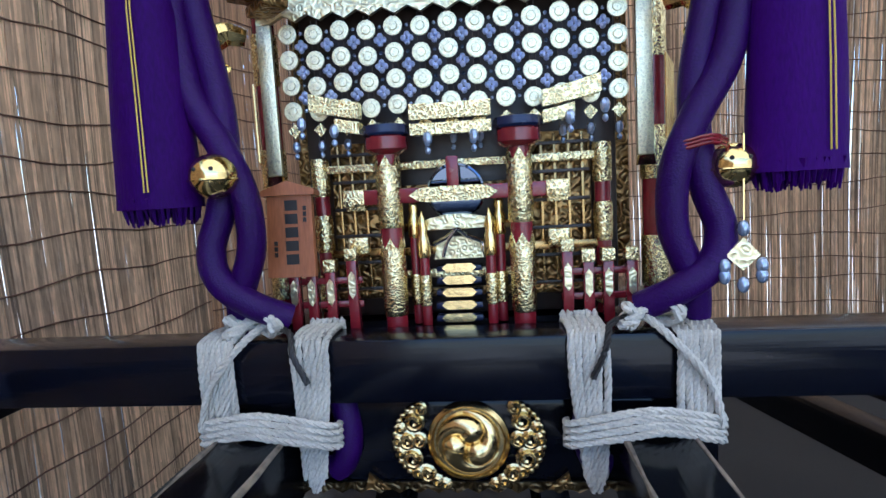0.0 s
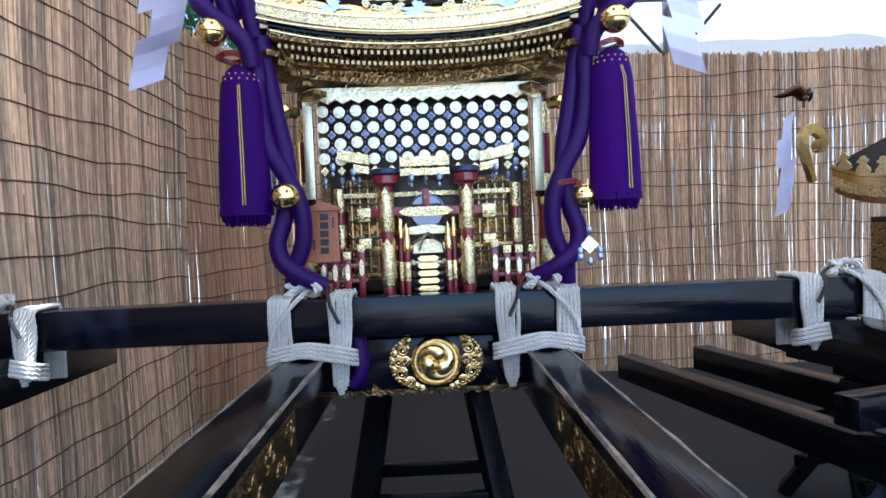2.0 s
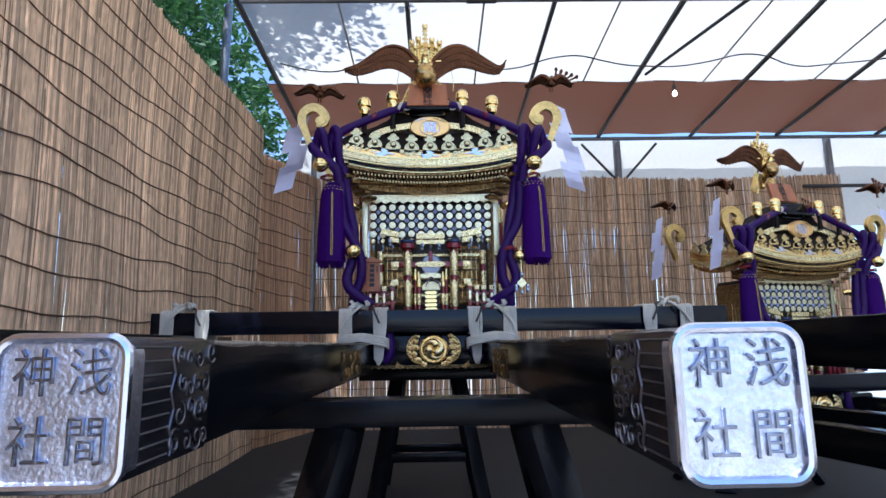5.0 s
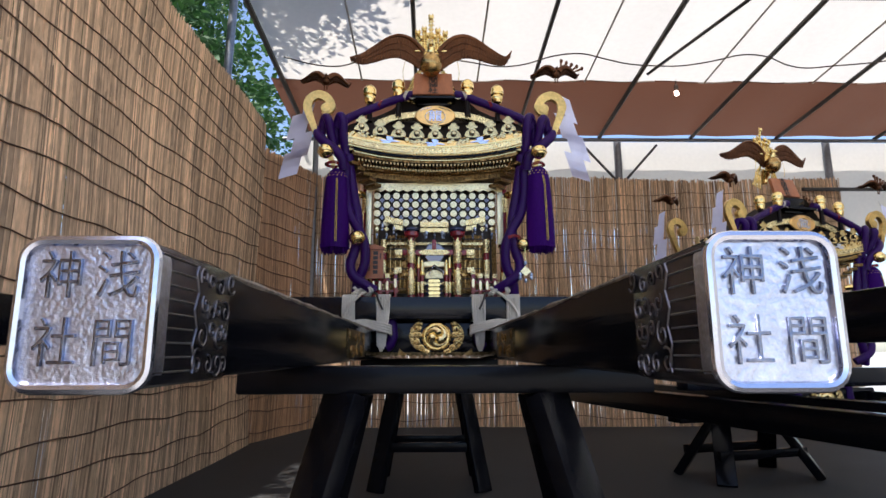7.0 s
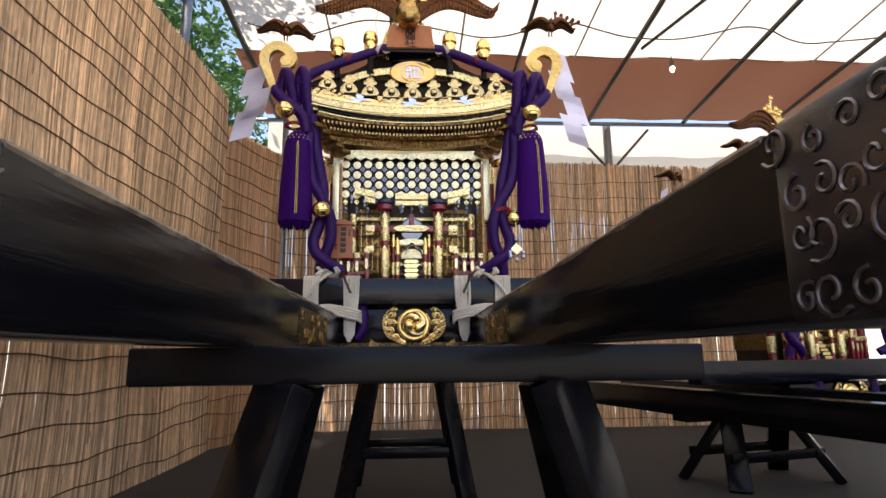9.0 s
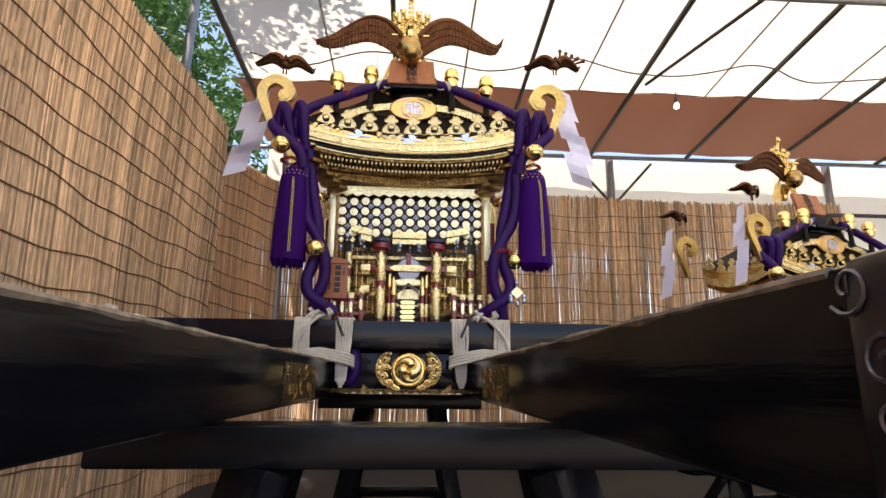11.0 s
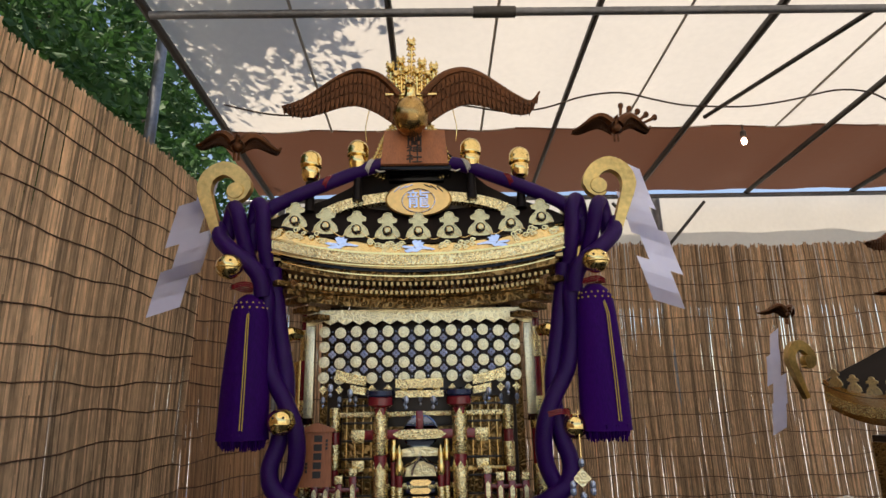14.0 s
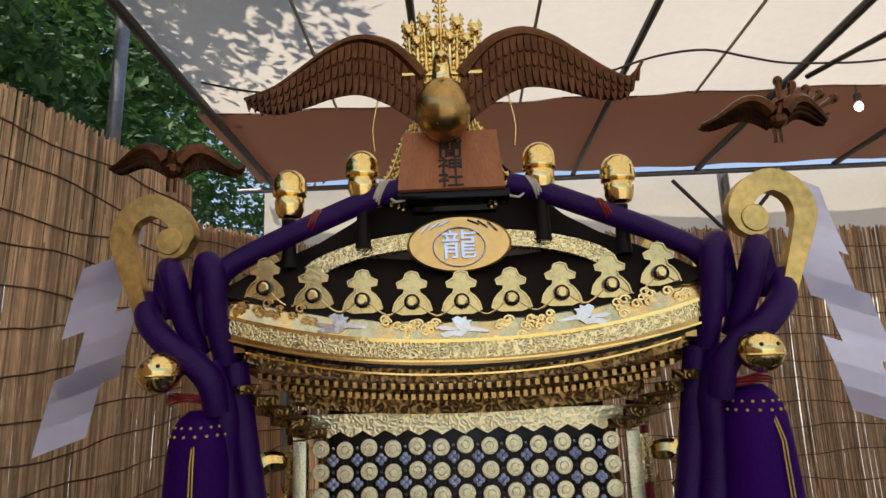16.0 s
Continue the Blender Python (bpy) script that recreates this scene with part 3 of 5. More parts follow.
def trestle(name, x, y, half, top, mid_bar, wide, group):
    """A saw-horse: heavy top bar and four splayed legs of plank."""
    t = thing(name, "black painted wooden trestle carrying the poles", "trestle", (x, y, FLOOR), group=group)
    H = top - FLOOR
    bm = bmesh.new()
    box(bm, (0.045, 0, H - 0.034), (2 * half, 0.12, 0.068), 0.006)
    part("top_bar", bm, BLACK_PAINT, t)
    for sx in (-1, 1):
        for sy in (-1, 1):
            bm = bmesh.new()
            a = Vector((sx * 0.255 * wide / 0.42 + 0.045, sy * 0.035, H - 0.07))
            b = Vector((sx * wide + 0.045, sy * 0.2, 0))
            d = (a - b)
            turn = d.to_track_quat('Z', 'Y').to_matrix()
            box(bm, (a + b) / 2, (0.13 * wide / 0.42, 0.05, d.length), 0.005, turn)
            part("leg", bm, BLACK_PAINT, t)
    if mid_bar:
        for sy in (-1, 1):
            bm = bmesh.new()
            box(bm, (0.03, sy * 0.14, mid_bar - FLOOR), (2 * wide * 0.92, 0.035, 0.05), 0.004)
            part("stretcher", bm, BLACK_PAINT, t)
    return t


# ---- the shrine ----
def disc(bm, x, z, r, y, d=0.006, seg=14):
    lathe(bm, [(r * 0.98, 0), (r, d * 0.4), (r * 0.97, d * 0.8), (r * 0.88, d * 0.85), (r * 0.85, d * 0.6), (r * 0.5, d * 0.65), (r * 0.42, d * 0.95), (r * 0.1, d)], (x, y, z), seg, Euler((radians(90), 0, 0)).to_matrix())


def eave_line(x, half=0.52):
    """Height of the front eave: lowest in the middle, sweeping up towards the corners."""
    u = abs(x) / half
    return 0.075 * u ** 2.2


def roof_shell():
    bm = bmesh.new()
    n = 24
    steps = [(0, 0), (0.12, 0.05), (0.28, 0.105), (0.46, 0.165), (0.64, 0.235), (0.8, 0.305), (1, 0.40)]
    rings = []
    cx, cy, hx, hy = 0, 0.42, 0.515, 0.315
    for f, up in steps:
        ring = []
        ax, ay = hx + (0.10 - hx) * f, hy + (0.09 - hy) * f
        for sx0, sy0, sx1, sy1 in ((-1, -1, 1, -1), (1, -1, 1, 1), (1, 1, -1, 1), (-1, 1, -1, -1)):
            for k in range(n):
                t = k / n
                sx, sy = sx0 + (sx1 - sx0) * t, sy0 + (sy1 - sy0) * t
                u = abs(2 * t - 1)
                ring.append(bm.verts.new((cx + ax * sx, cy - 0.13 * max(0, f - 0.6) / 0.4 + ay * sy, 1.03 + 0.93 * up + 0.075 * (1 - f) * u ** 2.2)))
        rings.append(ring)
    for a, b in zip(rings, rings[1:]):
        m = len(a)
        for k in range(m):
            bm.faces.new((a[k], a[(k + 1) % m], b[(k + 1) % m], b[k]))
    bm.faces.new(rings[-1])
    bm.faces.new(rings[0][::-1])
    return bm


def curved_band(bm, z0, z1, y0, y1, half, bow=0.0, lift=1.0, n=36):
    """A strip along the front eave, from height z0 to z1, that follows the eave's sweep."""
    vs = []
    for i in range(n + 1):
        x = -half + 2 * half * i / n
        e = eave_line(x, half) * lift
        yb = bow * (x / half) ** 2
        vs.append([bm.verts.new(p) for p in ((x, y0 + yb, z0 + e), (x, y0 + yb, z1 + e), (x, y1 + yb, z1 + e), (x, y1 + yb, z0 + e))])
    for a, b in zip(vs, vs[1:]):
        for k in range(4):
            bm.faces.new((a[k], a[(k + 1) % 4], b[(k + 1) % 4], b[k]))
    bm.faces.new(vs[0][::-1])
    bm.faces.new(vs[-1])
    return bm


CREST_LEAF = [(0.0, -0.026), (0.018, -0.026), (0.034, -0.020), (0.030, -0.006), (0.022, 0.004), (0.014, 0.010), (0.013, 0.018), (0.024, 0.020), (0.026, 0.028), (0.014, 0.034), (0.010, 0.044), (0.0, 0.047)]


def crown_piece(shrine, x, z, y):
    pts = [(a, b) for a, b in CREST_LEAF]
    pts = [(a * 1.22, b * 1.25) for a, b in pts]
    outline = pts + [(-a, b) for a, b in reversed(pts[1:-1])]
    bm = bmesh.new()
    slab(bm, outline, 0.008, Matrix.Translation((x, y, z)))
    c = part("crown_ornament", bm, GOLD_PALE, shrine, "cut gilt crest ornament on the eave")
    bm = bmesh.new()
    lathe(bm, [(0.0165, 0), (0.0165, 0.010), (0.013, 0.012)], (x, y, z - 0.006), 16, Euler((radians(90), 0, 0)).to_matrix())
    part("boss_ring", bm, LACQUER, c)
    bm = bmesh.new()
    lathe(bm, [(0.0118, 0), (0.0118, 0.013), (0.008, 0.016)], (x, y, z - 0.006), 16, Euler((radians(90), 0, 0)).to_matrix())
    part("boss", bm, GOLD_PALE, c)
    bm = bmesh.new()
    tube(bm, [(x + a, y - 0.001, z + b) for a, b in outline[2:-1]], 0.0026, 5)
    part("raised_rim", bm, GOLD_PALE, c)


def shrine_body():
    s = thing("portable_shrine", "gilt and black lacquered portable shrine on poles", "portable shrine", (0, 0, 0), group="portable shrines")
    P = lambda name, bm, mat, label="", parent=None: part(name, bm, mat, parent or s, label)
    bm = bmesh.new()
    box(bm, (0, 0.45, -0.065), (0.94, 0.60, 0.17), 0.012)
    base = P("base", bm, LACQUER, "black lacquered base with gilt fittings")
    bm = bmesh.new()
    n = 24
    outline = [(-0.46, 0.012), (-0.46, 0)]
    for i in range(n):
        x = -0.46 + 0.92 * (i + 0.5) / n
        outline += [(x, -0.010), (x + 0.46 / n, 0)]
    outline += [(0.46, 0.012)]
    slab(bm, outline, 0.006, Matrix.Translation((0, 0.140, -0.153)))
    P("scalloped_edge", bm, DULL_GILT, "", base)
    for sx in (-1, 1):
        bm = bmesh.new()
        slab(bm, [(0, 0), (sx * 0.05, 0), (sx * 0.025, 0.02), (sx * 0.008, 0.034)][::sx], 0.008, Matrix.Translation((-sx * 0.20, 0.138, -0.155)))
        P("corner_fitting", bm, BROWN_GOLD, "", base)
    bm = bmesh.new()
    box(bm, (0, 0.52, 0.082), (0.90, 0.56, 0.118), 0.008)
    P("upper_base", bm, LACQUER, "", base)
    # comma-swirl crest: disc with three raised drops, scroll work either side
    bm = bmesh.new()
    lathe(bm, [(0.078, 0), (0.078, 0.012), (0.071, 0.018), (0.067, 0.012), (0.02, 0.011)], (0.006, 0.150, -0.058), 40, Euler((radians(90), 0, 0)).to_matrix())
    crest = P("crest", bm, GOLD_PALE, "polished gilt crest with three comma swirls", base)
    for k in range(3):
        a0 = radians(120 * k + 75)
        pts, rad = [], []
        for i in range(13):
            f = i / 12
            a = a0 + f * 2.5
            rr = 0.026 + 0.034 * f ** 0.8
            pts.append((0.006 + rr * math.cos(a), 0.136 + 0.004 * f, -0.058 + rr * math.sin(a)))
            rad.append(0.026 * (1 - f) ** 0.8 + 0.002)
        bm = bmesh.new()
        tube(bm, pts, rad, 12)
        ball(bm, pts[0], 0.027, 1)
        P("swirl", bm, GOLD_PALE, "", crest)
    for sx in (-1, 1):
        for cx, cz, r in ((0.098, -0.018, 0.022), (0.112, -0.055, 0.020), (0.104, -0.092, 0.022), (0.086, 0.008, 0.014), (0.078, -0.122, 0.018), (0.122, -0.030, 0.010), (0.124, -0.078, 0.010), (0.060, -0.136, 0.012), (0.090, -0.055, 0.016), (0.128, -0.054, 0.012), (0.093, -0.118, 0.012), (0.045, -0.142, 0.010)):
            bm = bmesh.new()
            tube(bm, [(0.006 + sx * (cx * 1.06 + r * (1 - i / 22) * math.cos(i * 0.6 + 1)), 0.138 - 0.004 * (i / 18), cz + r * (1 - i / 22) * math.sin(i * 0.6 + 1)) for i in range(18)], 0.0052, 6)
            P("scroll", bm, GOLD_PALE, "", crest)
        for i in range(13):
            bm = bmesh.new()
            a = radians(-62 + i * 10.5)
            ball(bm, (0.006 + sx * (0.074 + 0.068 * math.cos(a)), 0.138, -0.056 + 0.076 * math.sin(a)), 0.0068, 1, 8, 6)
            P("bead", bm, GOLD_PALE, "", crest)
    # body, doors in shade, corner posts
    bm = bmesh.new()
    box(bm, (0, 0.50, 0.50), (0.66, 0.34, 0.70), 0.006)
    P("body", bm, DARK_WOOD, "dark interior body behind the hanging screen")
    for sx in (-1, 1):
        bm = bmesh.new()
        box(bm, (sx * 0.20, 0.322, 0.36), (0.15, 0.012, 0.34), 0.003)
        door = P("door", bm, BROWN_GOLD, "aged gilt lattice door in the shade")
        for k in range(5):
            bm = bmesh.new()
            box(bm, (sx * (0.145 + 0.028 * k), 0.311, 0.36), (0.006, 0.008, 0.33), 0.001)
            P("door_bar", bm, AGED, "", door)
        for k in range(6):
            bm = bmesh.new()
            box(bm, (sx * 0.20, 0.308, 0.215 + 0.058 * k), (0.142, 0.006, 0.007), 0.001)
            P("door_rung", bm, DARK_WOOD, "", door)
        bm = bmesh.new()
        lathe(bm, [(0.017, 0.15), (0.017, 0.50)], (sx * 0.295, 0.30, 0), 14)
        inner_post = P("inner_post", bm, RED, "red lacquered inner post with gilt sleeves")
        for z in (0.17, 0.30, 0.42):
            bm = bmesh.new()
            lathe(bm, [(0.018, 0), (0.0195, 0.005), (0.0195, 0.075), (0.018, 0.08)], (sx * 0.295, 0.30, z), 14)
            P("sleeve", bm, GOLD_FINE, "", inner_post)
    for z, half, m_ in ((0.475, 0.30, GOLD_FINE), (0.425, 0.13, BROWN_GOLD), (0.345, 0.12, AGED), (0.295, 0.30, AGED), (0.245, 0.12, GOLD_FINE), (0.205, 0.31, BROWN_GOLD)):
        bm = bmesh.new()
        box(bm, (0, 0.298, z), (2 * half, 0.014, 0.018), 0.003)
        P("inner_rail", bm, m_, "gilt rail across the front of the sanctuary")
    for sx in (-1, 1):
        bm = bmesh.new()
        lathe(bm, [(0.024, 0.15), (0.024, 0.84)], (sx * 0.40, 0.31, 0), 16)
        post = P("corner_post", bm, RED, "red lacquered corner post with gilt sleeves")
        for z in (0.2, 0.42, 0.66):
            bm = bmesh.new()
            lathe(bm, [(0.0255, 0), (0.027, 0.006), (0.027, 0.10), (0.0255, 0.106)], (sx * 0.40, 0.31, z), 16)
            P("sleeve", bm, GOLD_FINE, "", post)
        # carved nosing that juts out beside the screen
        bm = bmesh.new()
        tube(bm, smooth_line([(sx * 0.40, 0.22, 0.74), (sx * 0.435, 0.20, 0.745), (sx * 0.455, 0.19, 0.72), (sx * 0.45, 0.19, 0.69), (sx * 0.425, 0.19, 0.675)], 5), [0.016, 0.018, 0.02, 0.021, 0.022, 0.023, 0.024, 0.023, 0.022, 0.02, 0.018, 0.017, 0.016, 0.014, 0.012, 0.012, 0.011, 0.01, 0.009, 0.008, 0.006], 8)
        for dx, dz in ((0.02, 0.035), (0.045, 0.02), (0.03, -0.05), (0.05, -0.035)):
            tube(bm, [(sx * (0.435 + dx * 0.3), 0.19, 0.71 + dz * 0.4), (sx * (0.435 + dx), 0.185, 0.715 + dz)], [0.014, 0.003], 7)
        P("carved_nosing", bm, GOLD, "gilt carved animal-mask nosing")
        # side lattice and its bead strings seen beyond the screen
        for k in range(7):
            bm = bmesh.new()
            tube(bm, [(sx * (0.415 + 0.008 * k), 0.27 + 0.02 * k, 0.66), (sx * (0.415 + 0.008 * k), 0.27 + 0.02 * k, 0.50)], 0.0022, 5)
            P("side_chain", bm, GOLD_PALE)
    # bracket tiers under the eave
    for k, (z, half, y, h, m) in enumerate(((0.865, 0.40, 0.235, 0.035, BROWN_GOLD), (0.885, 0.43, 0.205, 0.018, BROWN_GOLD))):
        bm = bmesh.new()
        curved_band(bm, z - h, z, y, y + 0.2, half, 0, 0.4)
        P("bracket_beam", bm, m, "brown gilt bracket beam under the eave")
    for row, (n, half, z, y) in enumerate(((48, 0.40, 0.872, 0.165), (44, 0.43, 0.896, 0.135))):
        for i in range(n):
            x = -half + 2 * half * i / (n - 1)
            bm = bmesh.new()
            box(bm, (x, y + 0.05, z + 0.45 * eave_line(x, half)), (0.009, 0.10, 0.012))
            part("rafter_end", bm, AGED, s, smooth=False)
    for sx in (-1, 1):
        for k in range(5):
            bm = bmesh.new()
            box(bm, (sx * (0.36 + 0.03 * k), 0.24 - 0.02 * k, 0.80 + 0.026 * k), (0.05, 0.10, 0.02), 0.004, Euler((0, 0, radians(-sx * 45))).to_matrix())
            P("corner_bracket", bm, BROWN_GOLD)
    # eave bands; the lower board's dull gilt is browned to carry the eave's shadow
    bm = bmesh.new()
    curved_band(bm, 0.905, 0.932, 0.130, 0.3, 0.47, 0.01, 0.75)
    P("lower_eave_board", bm, BROWN_GOLD, "dull gilt lower eave board, browner for the shadow under the eave")
    for z0, y0, half in ((0.918, 0.126, 0.475), (0.946, 0.099, 0.508)):
        bm = bmesh.new()
        curved_band(bm, z0, z0 + 0.004, y0, 0.2, half, 0.011, 0.85)
        P("eave_bead", bm, GOLD)
    # black strip standing in for the shadow line below the moulding
    bm = bmesh.new()
    curved_band(bm, 0.932, 0.940, 0.115, 0.3, 0.49, 0.01, 0.85)
    P("eave_shadow_strip", bm, LACQUER)
    bm = bmesh.new()
    curved_band(bm, 0.940, 0.953, 0.104, 0.3, 0.505, 0.012, 0.95)
    P("eave_moulding", bm, AGED)
    bm = bmesh.new()
    curved_band(bm, 0.953, 0.985, 0.098, 0.3, 0.515, 0.012)
    P("chased_eave_band", bm, GOLD_FINE, "gilt eave band chased with lattice pattern")
    bm = bmesh.new()
    curved_band(bm, 0.985, 0.992, 0.094, 0.3, 0.518, 0.012)
    P("eave_lip", bm, GOLD)
    # crane and cloud fascia that leans back above the band
    bm = bmesh.new()
    n = 200
    vs, rim = [], []
    for i in range(n + 1):
        x = -0.515 + 1.03 * i / n
        e = eave_line(x)
        ph = (x + 0.415) / 0.10375
        d = abs(ph - round(ph)) if -0.5 < ph < 8.5 else 0.5
        top = 1.040 + 0.040 * (1 - 2 * d) ** 1.6 - 0.022 * (abs(x) / 0.515) ** 6 + e
        rim.append((x, 0.112, top))
        vs.append([bm.verts.new(p) for p in ((x, 0.105, 0.990 + e), (x, 0.118, top), (x, 0.135, top), (x, 0.122, 0.990 + e))])
    for a, b in zip(vs, vs[1:]):
        for k in range(4):
            bm.faces.new((a[k], a[(k + 1) % 4], b[(k + 1) % 4], b[k]))
    fascia = P("fascia", bm, GOLD_PALE, "pale gilt fascia with clouds and silver cranes")
    bm = bmesh.new()
    tube(bm, rim, 0.0028, 6)
    P("fascia_rim", bm, GOLD_PALE, "", fascia)
    rnd = random.Random(5)
    for x0 in (-0.45, -0.40, -0.35, -0.15, -0.115, -0.08, 0.09, 0.125, 0.16, 0.34, 0.39, 0.44):
        for k in range(5):
            bm = bmesh.new()
            x = x0 + rnd.gauss(0, 0.018)
            z = 1.016 + eave_line(x) + rnd.gauss(0, 0.009)
            r = rnd.uniform(0.008, 0.013)
            tube(bm, [(x + r * (1 - i / 16) * math.cos(i * 0.7), 0.107, z + r * (1 - i / 16) * math.sin(i * 0.7) * 0.8) for i in range(12)], 0.0032, 5)
            P("cloud", bm, GOLD_PALE, "", fascia)
    for x0, d in ((-0.255, 1), (0.0, 1), (0.25, -1)):
        z = 1.013 + eave_line(x0)
        bm = bmesh.new()
        for lift, outline in ((0, [(-0.016, 0.002), (0.0, -0.007), (0.02, -0.006), (0.052, -0.009), (0.056, -0.006), (0.02, 0.003), (0.0, 0.007)]),
                              (0.002, [(-0.012, 0.0), (0.016, 0.0), (0.014, 0.010), (0.020, 0.016), (0.008, 0.017), (0.008, 0.024), (-0.002, 0.021), (-0.010, 0.026), (-0.022, 0.020)]),
                              (0.001, [(-0.010, -0.004), (0.010, -0.006), (-0.004, -0.016), (-0.020, -0.014), (-0.038, -0.018), (-0.048, -0.010), (-0.030, -0.004)]),
                              (0.0, [(-0.016, 0.003), (-0.012, -0.004), (-0.044, -0.002), (-0.056, 0.004), (-0.046, 0.007)])):
            slab(bm, [(a * d, b) for a, b in outline][::d], 0.005, Matrix.Translation((x0, 0.104 - lift, z)))
        P("silver_relief", bm, SILVER_PLAIN, "silver flying-bird relief", fascia)
    for i in range(9):
        x = -0.415 + 0.83 * i / 8
        crown_piece(s, x, 1.075 + eave_line(x) * 0.95, 0.110)
    # the eave goes on round both sides
    for sx in (-1, 1):
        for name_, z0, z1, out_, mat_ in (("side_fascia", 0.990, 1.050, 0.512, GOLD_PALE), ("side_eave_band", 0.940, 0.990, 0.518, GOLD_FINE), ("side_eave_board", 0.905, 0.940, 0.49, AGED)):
            bm = bmesh.new()
            vs = []
            for i in range(17):
                y = 0.125 + 0.60 * i / 16
                e = 0.075 * abs(2 * i / 16 - 1) ** 2.2
                vs.append([bm.verts.new(p) for p in ((sx * out_, y, z0 + e), (sx * out_, y, z1 + e), (sx * (out_ - 0.03), y, z1 + e), (sx * (out_ - 0.03), y, z0 + e))])
            for a, b in zip(vs, vs[1:]):
                for k in range(4):
                    bm.faces.new((a[k], a[(k + 1) % 4], b[(k + 1) % 4], b[k]))
            bm.faces.new(vs[0][::-1])
            bm.faces.new(vs[-1])
            P(name_, bm, mat_)
        for i in range(6):
            y = 0.19 + 0.47 * i / 5
            e = 0.075 * abs(2 * (y - 0.125) / 0.6 - 1) ** 2.2
            pts = [(a * 1.1, b * 1.2) for a, b in CREST_LEAF]
            bm = bmesh.new()
            slab(bm, pts + [(-a, b) for a, b in reversed(pts[1:-1])], 0.008, Matrix.Translation((sx * 0.512, y, 1.075 + e)) @ Matrix.Rotation(radians(90 * sx), 4, 'Z'))
            P("side_crown_ornament", bm, GOLD_CHASED)
        bm = bmesh.new()
        box(bm, (sx * 0.345, 0.50, 0.52), (0.03, 0.30, 0.60), 0.004)
        P("side_panel", bm, BROWN_GOLD, "aged gilt carved side panel")
    # roof, arched gable trim, oval badge
    P("roof", roof_shell(), ROOF_BLACK, "black lacquered hipped roof")
    for r_out, r_in, mat in ((0.375, 0.325, GOLD_FINE),):
        bm = bmesh.new()
        out, inn = [], []
        for i in range(33):
            a = math.pi * i / 32
            out.append((r_out * math.cos(a), 1.10 + 0.135 * math.sin(a) ** 0.8))
            inn.append((r_in * math.cos(a), 1.10 + 0.098 * math.sin(a) ** 0.8))
        vs = []
        for (xo, zo), (xi, zi) in zip(out, inn):
            vs.append([bm.verts.new(p) for p in ((xo, 0.165, zo), (xi, 0.160, zi), (xi, 0.23, zi), (xo, 0.235, zo))])
        for a, b in zip(vs, vs[1:]):
            for k in range(4):
                bm.faces.new((a[k], a[(k + 1) % 4], b[(k + 1) % 4], b[k]))
        P("arched_gable_trim", bm, mat, "chased gilt trim round the arched gable")
    bm = bmesh.new()
    slab(bm, [(0.325 * math.cos(math.pi * i / 24), 0.098 * math.sin(math.pi * i / 24) ** 0.8) for i in range(25)], 0.01, Matrix.Translation((0, 0.20, 1.10)))
    P("gable_panel", bm, DARK_WOOD)
    bm = bmesh.new()
    lathe(bm, [(1, 0), (1, 0.6), (0.95, 1.0), (0.3, 1.0)], (0, 0, 0), 48, Euler((radians(90), 0, 0)).to_matrix())
    bmesh.ops.transform(bm, matrix=Matrix.Translation((0, 0.165, 1.20)) @ Matrix.Diagonal((0.116, 0.012, 0.063, 1)), verts=bm.verts)
    oval = P("oval_badge", bm, AMBER, "oval gilt badge with a raised silver character")
    bm = bmesh.new()
    tube(bm, [(0.057 * math.cos(i * math.pi / 16), 0.151, 1.192 + 0.043 * math.sin(i * math.pi / 16)) for i in range(32)], 0.0025, 6, closed=True)
    P("ring", bm, SILVER_PLAIN, "", oval)
    lettering("character", "龍", 0.085, 0.003, Matrix.Translation((0, 0.151, 1.192)) @ Matrix.Diagonal((0.95, 1, 0.8, 1)), SILVER_PLAIN, oval)
    for sx in (-1, 1):
        for k in range(3):
            bm = bmesh.new()
            tube(bm, [(sx * (0.02 + 0.022 * k), 0.151, 1.252 - 0.003 * k), (sx * (0.045 + 0.02 * k), 0.151, 1.241 - 0.008 * k)], 0.0022, 5)
            P("ray", bm, SILVER_PLAIN, "", oval)
    # top of the roof: neck, knobs on the hips
    bm = bmesh.new()
    box(bm, (-0.008, 0.250, 1.345), (0.20, 0.10, 0.12), 0.006)
    P("ridge_box", bm, LACQUER)
    bm = bmesh.new()
    box(bm, (-0.008, 0.175, 1.308), (0.25, 0.09, 0.02), 0.004)
    P("ridge_ledge", bm, LACQUER)
    for x, z in ((-0.378, 1.330), (-0.213, 1.368), (0.187, 1.370), (0.360, 1.334)):
        bm = bmesh.new()
        lathe(bm, [(r * 0.86, h * 0.92) for r, h in [(0.020, -0.062), (0.030, -0.058), (0.037, -0.042), (0.038, -0.020), (0.034, -0.008), (0.043, -0.006), (0.045, 0.002), (0.043, 0.006), (0.044, 0.018), (0.041, 0.034), (0.032, 0.048), (0.018, 0.057), (0.005, 0.060)]], (x, 0.157, z), 24)
        knob = P("roof_knob", bm, GOLD, "polished gilt knob on the roof")
        bm = bmesh.new()
        lathe(bm, [(0.018, -0.17), (0.014, -0.10), (0.017, -0.062)], (x, 0.157, z), 12)
        P("stem", bm, ROOF_BLACK, "", knob)
